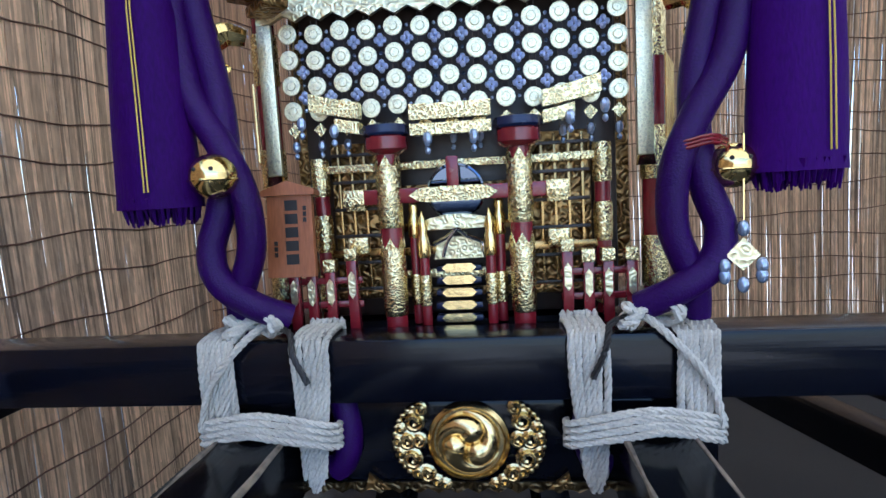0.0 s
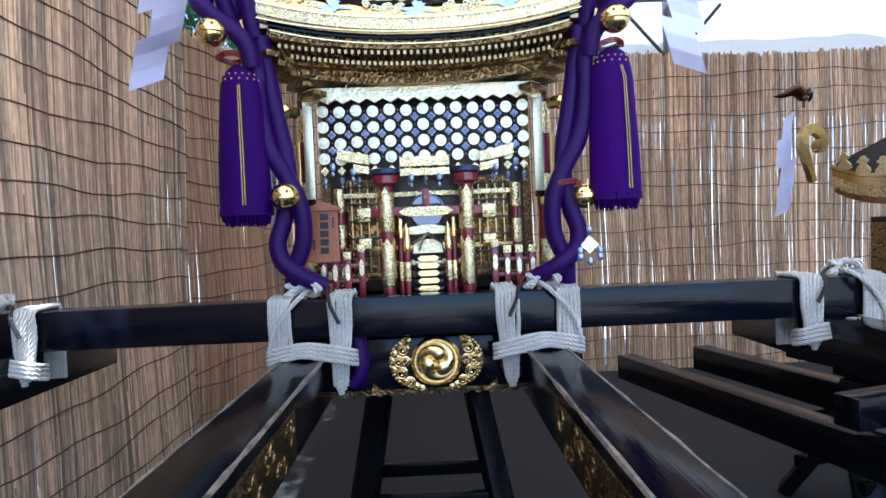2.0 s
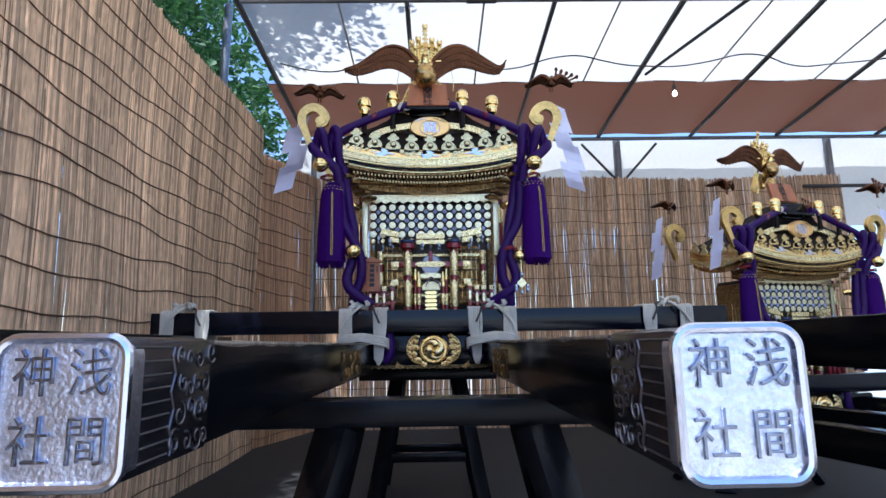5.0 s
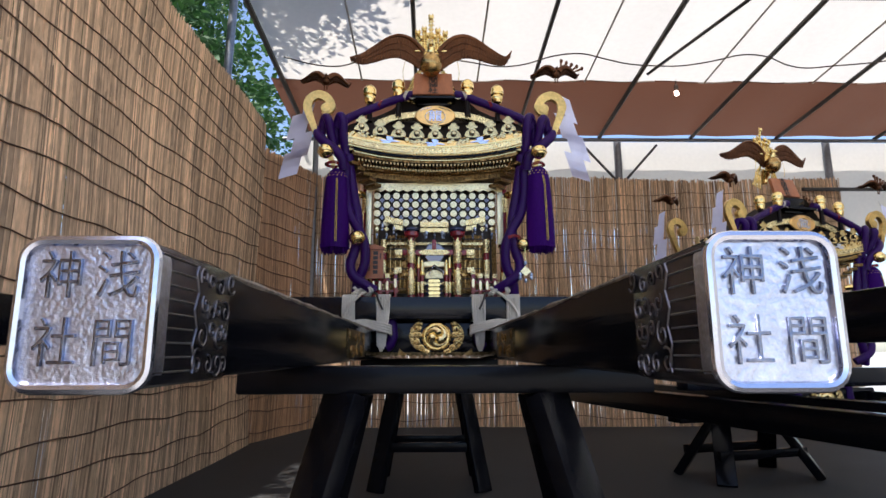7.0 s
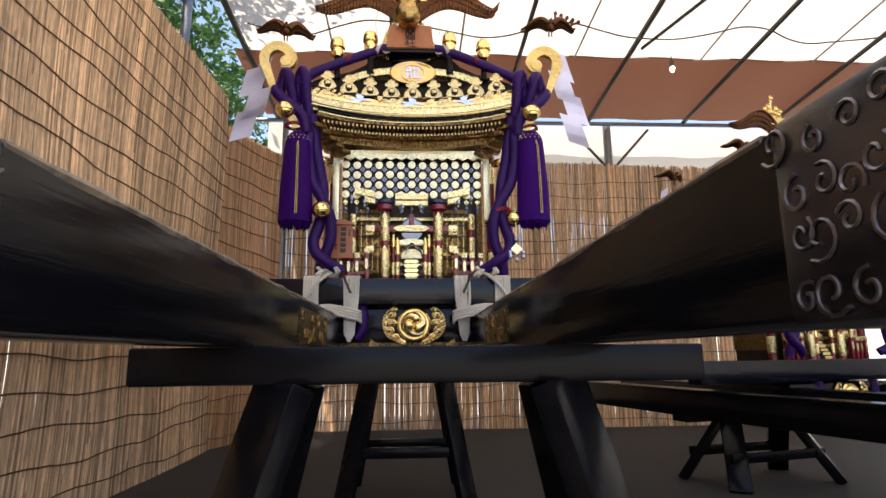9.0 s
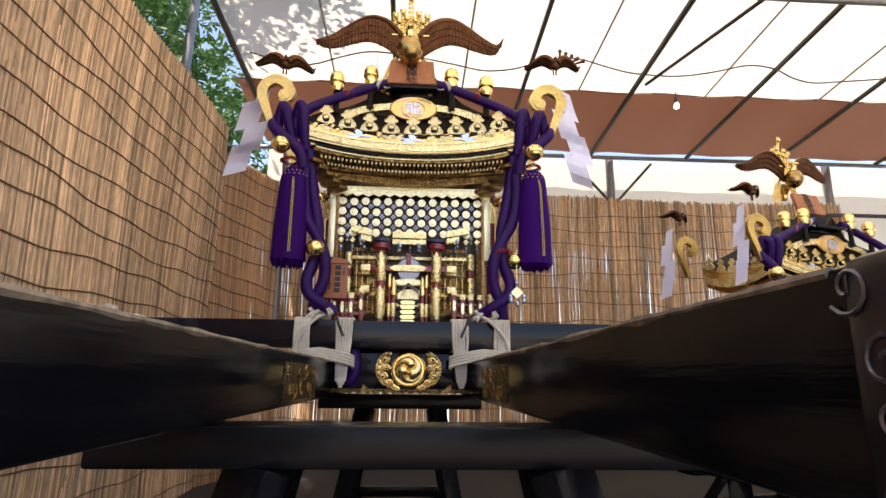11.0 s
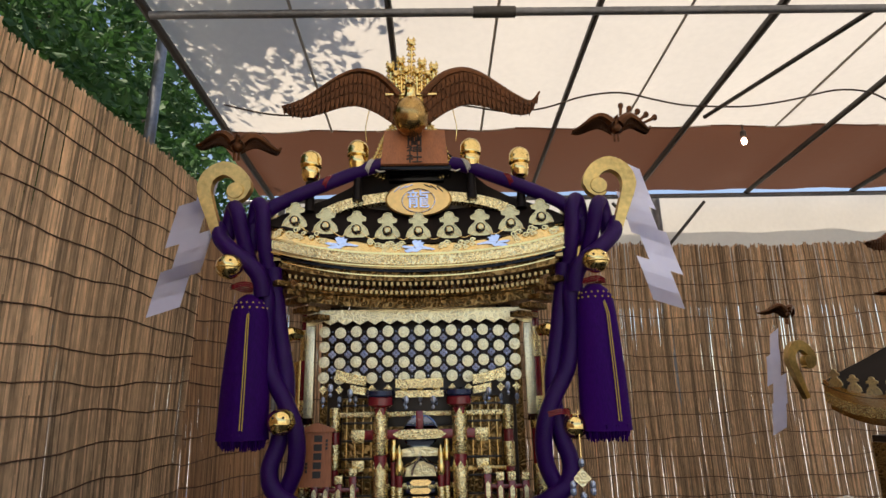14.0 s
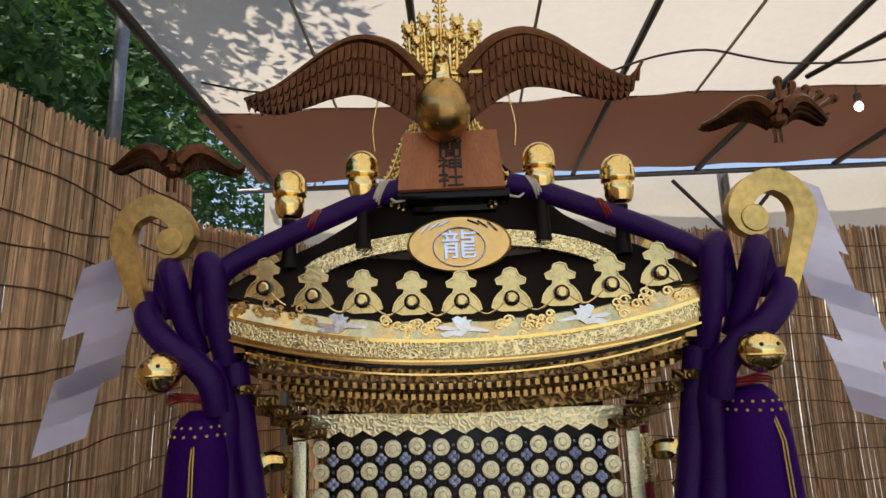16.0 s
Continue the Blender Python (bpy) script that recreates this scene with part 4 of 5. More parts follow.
    # curled corner brackets on all four corners
    for sx, back in ((-1, 0), (1, 0), (-1, 0.60), (1, 0.60)):
        spine = smooth_line([(0.004, 0, -0.20), (-0.02, 0, -0.13), (-0.046, 0, -0.06), (-0.060, 0, -0.005), (-0.044, 0, 0.040), (0.0, 0, 0.064), (0.046, 0, 0.046), (0.072, 0, 0.008), (0.070, 0, -0.022), (0.050, 0, -0.036), (0.030, 0, -0.028)], 4)
        bm = bmesh.new()
        vs = []
        m = len(spine)
        for i, c in enumerate(spine):
            d = (spine[min(i + 1, m - 1)] - spine[max(i - 1, 0)]).normalized()
            nrm = Vector((-d.z, 0, d.x))
            w = 0.024 * (0.55 + 0.45 * min(1, i / 12)) if i < m - 10 else 0.020
            row = []
            for q in (c + nrm * w, c - nrm * w):
                for y in (0.092, 0.122):
                    row.append(bm.verts.new((sx * 0.662 - sx * q.x, y + back, 1.236 + q.z)))
            vs.append(row)
        for a, b in zip(vs, vs[1:]):
            for i, j in ((0, 1), (1, 3), (3, 2), (2, 0)):
                bm.faces.new((a[i], a[j], b[j], b[i]))
        bm.faces.new((vs[0][0], vs[0][1], vs[0][3], vs[0][2]))
        bm.faces.new((vs[-1][0], vs[-1][1], vs[-1][3], vs[-1][2]))
        lathe(bm, [(0.027, 0), (0.030, 0.004), (0.030, 0.032), (0.027, 0.036)], (sx * (0.662 - 0.046), 0.125 + back, 1.236 - 0.018), 18, Euler((radians(90), 0, 0)).to_matrix())
        P("corner_curl", bm, SATIN, "large curled gilt bracket at the roof corner")
    return s


def hanging_screen():
    t = thing("bead_screen", "gilt framed screen of discs and blue flowers on strings", "bead screen", (-0.004, 0.275, 0.478), group="bead screens")
    W, H = 0.396, 0.354
    bm = bmesh.new()
    n = 14
    outline = [(W, H - 0.02), (W, H), (-W, H), (-W, H - 0.02)]
    low = []
    for i in range(n):
        x = -W + 0.03 + (2 * W - 0.06) * i / n
        low += [(x, H - 0.052), (x + (W - 0.03) / n, H - 0.038)]
    low += [(W - 0.03, H - 0.052)]
    slab(bm, ([(-W, H - 0.055)] + low + [(W, H - 0.055), (W, H), (-W, H)]), 0.012)
    part("top_rail", bm, GOLD_CHASED, t, "pale gilt rail chased with scrolls, scalloped below")
    for sx in (-1, 1):
        bm = bmesh.new()
        box(bm, (sx * (W - 0.016), 0.002, (H - 0.055) / 2 - 0.005), (0.032, 0.012, H - 0.045), 0.003)
        part("side_rail", bm, GOLD_DISC, t)
        bm = bmesh.new()
        slab(bm, [(-0.018, 0), (0.018, 0), (0.012, 0.03), (-0.012, 0.03)], 0.014, Matrix.Translation((sx * (W - 0.014), -0.001, -0.03)))
        part("foot", bm, GOLD, t)
        bm = bmesh.new()
        tube(bm, [(sx * 0.262 + 0.014 * math.cos(a * 0.4), 0.004, H + 0.012 + 0.016 * math.sin(a * 0.4)) for a in range(16)], 0.0035, 6, closed=True)
        tube(bm, [(sx * 0.262, 0.004, H + 0.026), (sx * 0.262, -0.01, H + 0.07)], 0.003, 6)
        part("hook", bm, SILVER_PLAIN, t, "bright metal hanging hook")
    cols, rows = 13, 4
    pitch, drop = 0.0553, 0.0520
    z0 = H - 0.076
    for i in range(cols):
        x = (i - 6) * pitch
        bm = bmesh.new()
        for dx in (-0.006, 0.006):
            tube(bm, [(x + dx, 0.010, H - 0.05), (x + dx, 0.010, z0 - drop * 4.6)], 0.0013, 4)
        part("string", bm, WIRE, t)
        for j in range(rows):
            bm = bmesh.new()
            disc(bm, x, z0 - j * drop - (0.004 if i % 2 else 0), 0.0198, 0.006)
            part("disc", bm, GOLD_DISC, t)
        for j in range(3):
            if i < cols - 1:
                bm = bmesh.new()
                xx, zz = x + pitch / 2, z0 - (j + 0.5) * drop
                for a in range(4):
                    ball(bm, (xx + 0.0075 * math.cos(a * math.pi / 2), 0.004, zz + 0.0075 * math.sin(a * math.pi / 2)), 0.0068, 1, 6, 4)
                part("flower", bm, FLOWER, t)
                for k in (-1, 1):
                    bm = bmesh.new()
                    ball(bm, (xx, 0.005, zz + k * drop * 0.5), 0.0045, 1, 6, 4)
                    part("bead", bm, BEAD, t)
        # pendants below the discs
        zz = z0 - rows * drop + 0.012
        bm = bmesh.new()
        slab(bm, [(-0.014, 0), (0, -0.016), (0.014, 0), (0, 0.014)], 0.004, Matrix.Translation((x, 0.004, zz)))
        part("pendant_plate", bm, GOLD_FINE, t)
        bm = bmesh.new()
        ball(bm, (x, 0.006, zz - 0.034), 0.0085, 1.5, 8, 6)
        ball(bm, (x, 0.006, zz - 0.053), 0.0055, 1.2, 8, 6)
        part("glass_drop", bm, BEAD, t)
    return t


def torii():
    t = thing("torii_gate", "small red lacquered gate with gilt sleeves", "gate", (0, 0.24, 0.145), group="gates")
    z0 = 0.145
    for x in (-0.136, 0.126):
        bm = bmesh.new()
        lathe(bm, [(0.023, 0), (0.0225, 0.36)], (x, 0, 0), 18)
        p = part("pillar", bm, RED, t)
        for a, b in ((0.025, 0.165), (0.205, 0.33)):
            bm = bmesh.new()
            n = 18
            prof = [(0.0235, a), (0.0255, a + 0.004), (0.0255, b - 0.004), (0.0235, b)]
            lathe(bm, prof, (x, 0, 0), n)
            for k in range(6):
                ang = k * math.pi / 3
                slab(bm, [(-0.011, 0), (0.011, 0), (0, 0.02)], 0.002, Matrix.Translation((x + 0.0245 * math.sin(ang), -0.0245 * math.cos(ang), b)) @ Matrix.Rotation(ang, 4, 'Z'))
            part("sleeve", bm, GOLD_FINE, p, "chased gilt sleeve")
        bm = bmesh.new()
        lathe(bm, [(0.03, 0.352), (0.043, 0.362), (0.043, 0.385), (0.038, 0.39)], (x, 0, 0), 18)
        part("capital_red", bm, RED, p)
        bm = bmesh.new()
        lathe(bm, [(0.044, 0.388), (0.048, 0.393), (0.046, 0.408), (0.02, 0.414)], (x, 0, 0), 18)
        part("capital_black", bm, NAVY, p)
    bm = bmesh.new()
    box(bm, (-0.006, 0, 0.268), (0.44, 0.018, 0.030), 0.003)
    bar = part("tie_bar", bm, RED, t)
    for x in (-0.208, 0.198):
        bm = bmesh.new()
        box(bm, (x, 0, 0.268), (0.045, 0.026, 0.034), 0.003)
        part("end_cap", bm, GOLD_FINE, bar)
    bm = bmesh.new()
    slab(bm, [(-0.088, 0), (-0.07, -0.012), (-0.05, -0.015), (0.05, -0.015), (0.07, -0.012), (0.088, 0), (0.07, 0.012), (0.05, 0.015), (-0.05, 0.015), (-0.07, 0.012)], 0.006, Matrix.Translation((-0.006, -0.017, 0.268)))
    part("centre_plate", bm, GOLD_FINE, bar)
    bm = bmesh.new()
    box(bm, (-0.006, 0, 0.312), (0.024, 0.016, 0.06), 0.002)
    part("strut", bm, RED, t)
    for row, (z, h, half) in enumerate(((0.385, 0.022, 0.235), (0.415, 0.030, 0.285))):
        for k in (-1, 0, 1):
            bm = bmesh.new()
            pts = []
            x0, x1 = {-1: (-half, -0.185), 0: (-0.085, 0.075), 1: (0.175, half)}[k]
            n = 8
            top, low = [], []
            for i in range(n + 1):
                x = x0 + (x1 - x0) * i / n
                e = 0.55 * max(0, abs(x) - 0.05) ** 2
                low.append((x, z + e))
                top.append((x, z + h + e * 1.15))
            slab(bm, low + top[::-1], 0.03, Matrix.Translation((0, -0.015, 0)))
            part("top_beam", bm, GOLD_FINE, t)
    for x in (-0.30, -0.235, -0.05, 0.04, 0.225, 0.29):
        bm = bmesh.new()
        ball(bm, (x, -0.02, 0.375 + 0.5 * abs(x) ** 2), 0.010, 1.5, 8, 6)
        ball(bm, (x, -0.02, 0.352 + 0.5 * abs(x) ** 2), 0.0065, 1.2, 8, 6)
        part("glass_drop", bm, BEAD, t)
    for x in (-0.21, 0.20):
        for z in (0.18, 0.268):
            bm = bmesh.new()
            box(bm, (x, 0.02, z - 0.01), (0.042, 0.02, 0.034), 0.003)
            part("side_plate", bm, GOLD_FINE, t)
    return t


def fence():
    t = thing("shrine_fence", "low red lacquered fence with gilt post caps", "fence", (0, 0.235, 0.145), group="fences")
    xs = (-0.345, -0.308, -0.268, -0.222, 0.212, 0.252, 0.290, 0.335)
    for i, x in enumerate(xs):
        h = 0.128 + (0.022 if i in (3, 4) else 0)
        bm = bmesh.new()
        box(bm, (x, 0, h / 2), (0.021, 0.021, h), 0.002)
        p = part("post", bm, RED, t)
        bm = bmesh.new()
        box(bm, (x, 0, h + 0.005), (0.026, 0.026, 0.026), 0.002)
        part("cap", bm, GOLD_FINE, p)
        bm = bmesh.new()
        slab(bm, [(-0.007, -0.018), (0, -0.028), (0.007, -0.018), (0.007, 0.018), (0, 0.028), (-0.007, 0.018)], 0.003, Matrix.Translation((x, -0.0135, h * 0.62)))
        part("plaque", bm, GOLD_CHASED, p)
    for a, b in ((-0.36, -0.205), (0.20, 0.35)):
        for z in (0.05, 0.10):
            bm = bmesh.new()
            box(bm, ((a + b) / 2, 0.012, z), (b - a, 0.010, 0.014), 0.002)
            part("rail", bm, RED, t)
    return t


def stair_and_rail():
    t = thing("shrine_stair", "small gilt stair with navy risers and railing", "stair", (-0.006, 0.25, 0.145), group="stairs")
    for k in range(5):
        bm = bmesh.new()
        box(bm, (0, 0.012 * k, 0.014 + 0.024 * k), (0.095, 0.03, 0.012), 0.002)
        part("riser", bm, NAVY, t)
        bm = bmesh.new()
        slab(bm, [(-0.036, 0), (-0.026, -0.009), (0.026, -0.009), (0.036, 0), (0.026, 0.009), (-0.026, 0.009)], 0.004, Matrix.Translation((0, 0.012 * k - 0.02, 0.016 + 0.024 * k)))
        part("tread_plate", bm, GOLD_PALE, t)
    bm = bmesh.new()
    slab(bm, [(-0.052, 0), (0.052, 0), (0.045, 0.03), (0.02, 0.046), (-0.02, 0.046), (-0.045, 0.03)], 0.02, Matrix.Translation((0, 0.04, 0.13)))
    part("landing_plate", bm, GOLD_CHASED, t)
    for sx in (-1, 1):
        for dx, h in ((0.068, 0.16), (0.088, 0.20)):
            bm = bmesh.new()
            lathe(bm, [(0.011, 0), (0.011, h)], (sx * dx, 0.02 * (dx > 0.08), 0), 12)
            p = part("rail_post", bm, RED, t)
            bm = bmesh.new()
            lathe(bm, [(0.012, h - 0.02), (0.0135, h - 0.015), (0.0135, h + 0.02), (0.009, h + 0.03), (0.011, h + 0.04), (0.007, h + 0.06), (0.001, h + 0.075)], (sx * dx, 0.02 * (dx > 0.08), 0), 12)
            part("finial", bm, GOLD, p)
            bm = bmesh.new()
            lathe(bm, [(0.012, 0.04), (0.0132, 0.044), (0.0132, 0.10), (0.012, 0.104)], (sx * dx, 0.02 * (dx > 0.08), 0), 12)
            part("sleeve", bm, GOLD_FINE, p)
    # carved ledge, mirror on its stand
    bm = bmesh.new()
    slab(bm, [(-0.075, 0), (0.075, 0), (0.06, 0.022), (0.02, 0.03), (-0.02, 0.03), (-0.06, 0.022)], 0.02, Matrix.Translation((0, 0.02, 0.195)))
    part("carved_ledge", bm, GOLD_CHASED, t)
    return t


def mirror():
    t = thing("round_mirror", "round polished mirror hung behind the gate", "mirror", (-0.004, 0.275, 0.415))
    bm = bmesh.new()
    lathe(bm, [(0.060, -0.006), (0.060, 0.003), (0.056, 0.005), (0.054, 0.002), (0.0, 0.002)], (0, 0, 0), 32, Euler((radians(99), 0, 0)).to_matrix())
    part("glass", bm, MIRROR, t)
    bm = bmesh.new()
    tube(bm, smooth_line([(-0.05, -0.01, -0.105), (-0.02, -0.02, -0.09), (0.0, -0.03, -0.075), (0.02, -0.02, -0.09), (0.05, -0.01, -0.105), (0.055, -0.012, -0.125)], 5), 0.005, 6)
    tube(bm, smooth_line([(0, -0.03, -0.075), (-0.02, -0.03, -0.10), (-0.03, -0.03, -0.13)], 5), 0.004, 6)
    part("cord", bm, SILVER_PLAIN, t, "pale twisted cord")
    return t


def big_bell(parent, c, r=0.040):
    bm = bmesh.new()
    ball(bm, c, r, 0.96, 28, 16)
    b = part("bell", bm, GOLD, parent, "polished round gilt bell")
    bm = bmesh.new()
    tube(bm, [(c[0] + r * 1.01 * math.cos(i * math.pi / 14), c[1] + r * 1.01 * math.sin(i * math.pi / 14), c[2] - 0.006) for i in range(28)], 0.0028, 6, closed=True)
    part("seam", bm, GOLD, b)
    for sx in (-1, 1):
        bm = bmesh.new()
        ball(bm, (c[0] + sx * r * 0.36, c[1] - r * 0.86, c[2] + r * 0.30), 0.0042, 1, 8, 6)
        part("hole", bm, INK, b)


def tassel(parent, top, length, stripe_dx):
    x, y, z = top
    folds = 26
    prof = [(0.022, 0.0), (0.040, -0.014), (0.054, -0.035), (0.060, -0.06), (0.064, -0.10), (0.070, -0.2), (0.075, -0.3), (0.078, -length + 0.03), (0.080, -length)]
    bm = bmesh.new()
    rings = []
    seg = 52
    for r, h in prof:
        ring = []
        for k in range(seg):
            a = 2 * math.pi * k / seg
            w = 1 + (0.012 * math.sin(a * folds) + 0.015 * math.sin(a * 5 + h * 9)) * min(1, -h / 0.08)
            ring.append(bm.verts.new((x + r * w * math.cos(a), y + r * w * 0.8 * math.sin(a), z + h)))
        rings.append(ring)
    for a, b in zip(rings, rings[1:]):
        for k in range(seg):
            bm.faces.new((a[k], a[(k + 1) % seg], b[(k + 1) % seg], b[k]))
    bm.faces.new(rings[0])
    t = part("tassel", bm, PURPLE, parent, "thick purple silk tassel")
    rnd = random.Random(int(x * 1000) + 7)
    bm = bmesh.new()
    for k in range(150):
        a = rnd.uniform(0, 2 * math.pi)
        r = 0.077 * math.sqrt(rnd.uniform(0.1, 1))
        q = Vector((x + r * math.cos(a), y + r * 0.8 * math.sin(a), z - length + 0.02))
        tube(bm, [q, q + Vector((rnd.gauss(0, 0.003) - 0.10 * (q.x - x), rnd.gauss(0, 0.003) - 0.10 * (q.y - y), -0.02 - rnd.uniform(0.012, 0.034)))], [0.0065, 0.002], 4)
    part("fringe", bm, PURPLE, t)
    bm = bmesh.new()
    for k in range(2):
        dx = stripe_dx + 0.006 * k
        tube(bm, [(x + dx * 0.5, y - 0.036, z - 0.03), (x + dx, y - 0.056, z - 0.10), (x + dx * 1.2, y - 0.062, z - 0.3), (x + dx * 1.25, y - 0.066, z - length + 0.03)], 0.0015, 5)
    part("stripe", bm, YELLOW, t, "yellow thread line down the tassel")
    for k in range(16):
        for j in range(2):
            a = 2 * math.pi * (k + 0.5 * j) / 16
            bm = bmesh.new()
            rr = 0.050 + 0.008 * j
            ball(bm, (x + rr * math.cos(a), y + rr * 0.8 * math.sin(a), z - 0.030 - 0.016 * j), 0.0032, 1, 6, 4)
            part("knot_dot", bm, YELLOW, t)


def cords(sx):
    side = "cord_set"
    t = thing(side, "thick purple silk cords with tassel and gilt bells", "ornamental cord", (0, 0.13, 0.19), group="cord sets")
    o = Vector((0, 0.1, 0.19))
    R = 0.027
    rel = lambda pts: [Vector((sx * p[0], p[1], p[2])) - o for p in pts]

    def run(name, pts, r=R, label=""):
        bm = bmesh.new()
        tube(bm, smooth_line(rel(pts), 7), r, 14)
        return part(name, bm, CORD, t, label)
    # from the ridge down to the corner, twice round the curl
    run("roof_cord", [(0.115, 0.13, 1.335), (0.16, 0.125, 1.322), (0.24, 0.12, 1.290), (0.34, 0.11, 1.245), (0.43, 0.10, 1.202), (0.50, 0.09, 1.16), (0.545, 0.09, 1.10)], 0.024)
    for c, d in (((0.165, 0.125, 1.320), 0.0), ((0.31, 0.113, 1.258), 1.0)):
        bm = bmesh.new()
        q = Vector((sx * c[0], c[1], c[2])) - o
        for k in range(3):
            tube(bm, [(q.x + sx * (0.006 * k - 0.012 * math.sin(i * math.pi / 8)), q.y + 0.027 * math.cos(i * math.pi / 8), q.z + 0.027 * math.sin(i * math.pi / 8)) for i in range(16)], 0.003, 5, closed=True)
        if d < 0.5:
            tube(bm, [q, q + Vector((-sx * 0.03, -0.02, -0.025)), q + Vector((-sx * 0.05, -0.02, -0.02))], 0.003, 5)
        part("tie", bm, ROPE if d < 0.5 else RED, t, "thin cord tied round the silk")
    run("corner_loop", [(0.505, 0.11, 0.96), (0.515, 0.075, 1.06), (0.518, 0.06, 1.14), (0.538, 0.075, 1.172), (0.556, 0.10, 1.13), (0.565, 0.11, 1.02)], 0.025)
    run("corner_loop", [(0.565, 0.11, 0.98), (0.585, 0.07, 1.07), (0.597, 0.05, 1.135), (0.620, 0.075, 1.160), (0.640, 0.10, 1.11), (0.648, 0.11, 1.06)], 0.025)
    run("hip_cord", [(0.668, 0.10, 1.10), (0.655, 0.07, 1.055), (0.608, 0.055, 1.005), (0.555, 0.06, 0.965), (0.52, 0.07, 0.92), (0.51, 0.085, 0.86)], R)
    # twisted pair that falls beside the screen to the beam
    run("long_cord", [(0.535, 0.09, 0.96), (0.50, 0.10, 0.86), (0.50, 0.11, 0.75), (0.475, 0.10, 0.62), (0.42, 0.09, 0.52), (0.385, 0.09, 0.43), (0.385, 0.10, 0.33), (0.42, 0.11, 0.24), (0.43, 0.13, 0.17)], R)
    run("long_cord", [(0.49, 0.12, 0.96), (0.475, 0.13, 0.84), (0.455, 0.13, 0.72), (0.43, 0.12, 0.60), (0.425, 0.11, 0.50), (0.44, 0.10, 0.40), (0.46, 0.09, 0.33), (0.445, 0.085, 0.27), (0.39, 0.09, 0.225), (0.33, 0.12, 0.19)], R)
    run("low_cord", [(0.28, 0.16, 0.10), (0.24, 0.13, 0.03), (0.228, 0.118, -0.05), (0.242, 0.118, -0.10), (0.262, 0.12, -0.115)], R)
    for c, n in (((0.57, 0.085, 0.885), 5), ((0.425, 0.09, 0.47), 5)):
        for k in range(3):
            bm = bmesh.new()
            q = Vector((sx * c[0], c[1], c[2])) - o
            tube(bm, [(q.x + 0.045 * math.cos(i * math.pi / 9), q.y + 0.035 * math.sin(i * math.pi / 9), q.z + 0.006 * k + 0.004 * math.sin(i)) for i in range(18)], 0.0028, 5, closed=True)
            part("binding", bm, RED, t, "thin red binding thread")
    if sx < 0:
        big_bell(t, (-0.603, -0.075, 0.947 - 0.19), 0.043)
        big_bell(t, (-0.423, -0.045, 0.467 - 0.19), 0.043)
        tassel(t, (-0.548, -0.01, 0.865 - 0.19), 0.45, 0.008)
    else:
        big_bell(t, (0.572, -0.075, 0.947 - 0.19), 0.043)
        big_bell(t, (0.480, -0.01, 0.435 - 0.19), 0.040)
        tassel(t, (0.578, -0.01, 0.88 - 0.19), 0.46, 0.018)
    return t


def paper_streamer(sx):
    t = thing("paper_streamer", "folded zigzag white paper streamer", "paper streamer", (sx * 0.722, 0.12, 1.30), group="paper streamers")
    w, h, step = 0.100, 0.148, 0.115
    drift = 0.022 if sx > 0 else -0.016
    for k in range(4):
        # each panel hangs lower, further out and turned the other way than the one above
        x0, z0 = drift * k + 0.017 * (-1) ** k, -step * k
        wide = w * (0.62 if k == 0 else 1.0)
        y0, y1 = -0.006 * k, -0.006 * k - 0.012
        slope = -0.035 * sx
        rows = []
        for j in range(4):
            f = j / 3
            bow = 0.003 * math.sin(f * math.pi) * (-1) ** k
            cx = x0 + (drift * 1.1 + (0.018 if sx > 0 else -0.012)) * f
            rows.append(((cx - wide / 2, y0 + bow, z0 - h * f - slope * 0.5), (cx + wide / 2, y1 + bow, z0 - h * f + slope * 0.5)))
        bm = bmesh.new()
        vs = [[bm.verts.new(p) for p in r] for r in rows]
        for a, b in zip(vs, vs[1:]):
            bm.faces.new((a[0], a[1], b[1], b[0]))
        bmesh.ops.solidify(bm, geom=bm.faces[:], thickness=0.0012)
        part("fold", bm, PAPER, t, smooth=False)
    bm = bmesh.new()
    tube(bm, [(0, 0.0, 0.0), (-sx * 0.03, 0.0, 0.03)], 0.002, 5)
    part("string", bm, ROPE, t)
    t.rotation_euler = (0, 0, radians(6 if sx > 0 else 12))
    return t


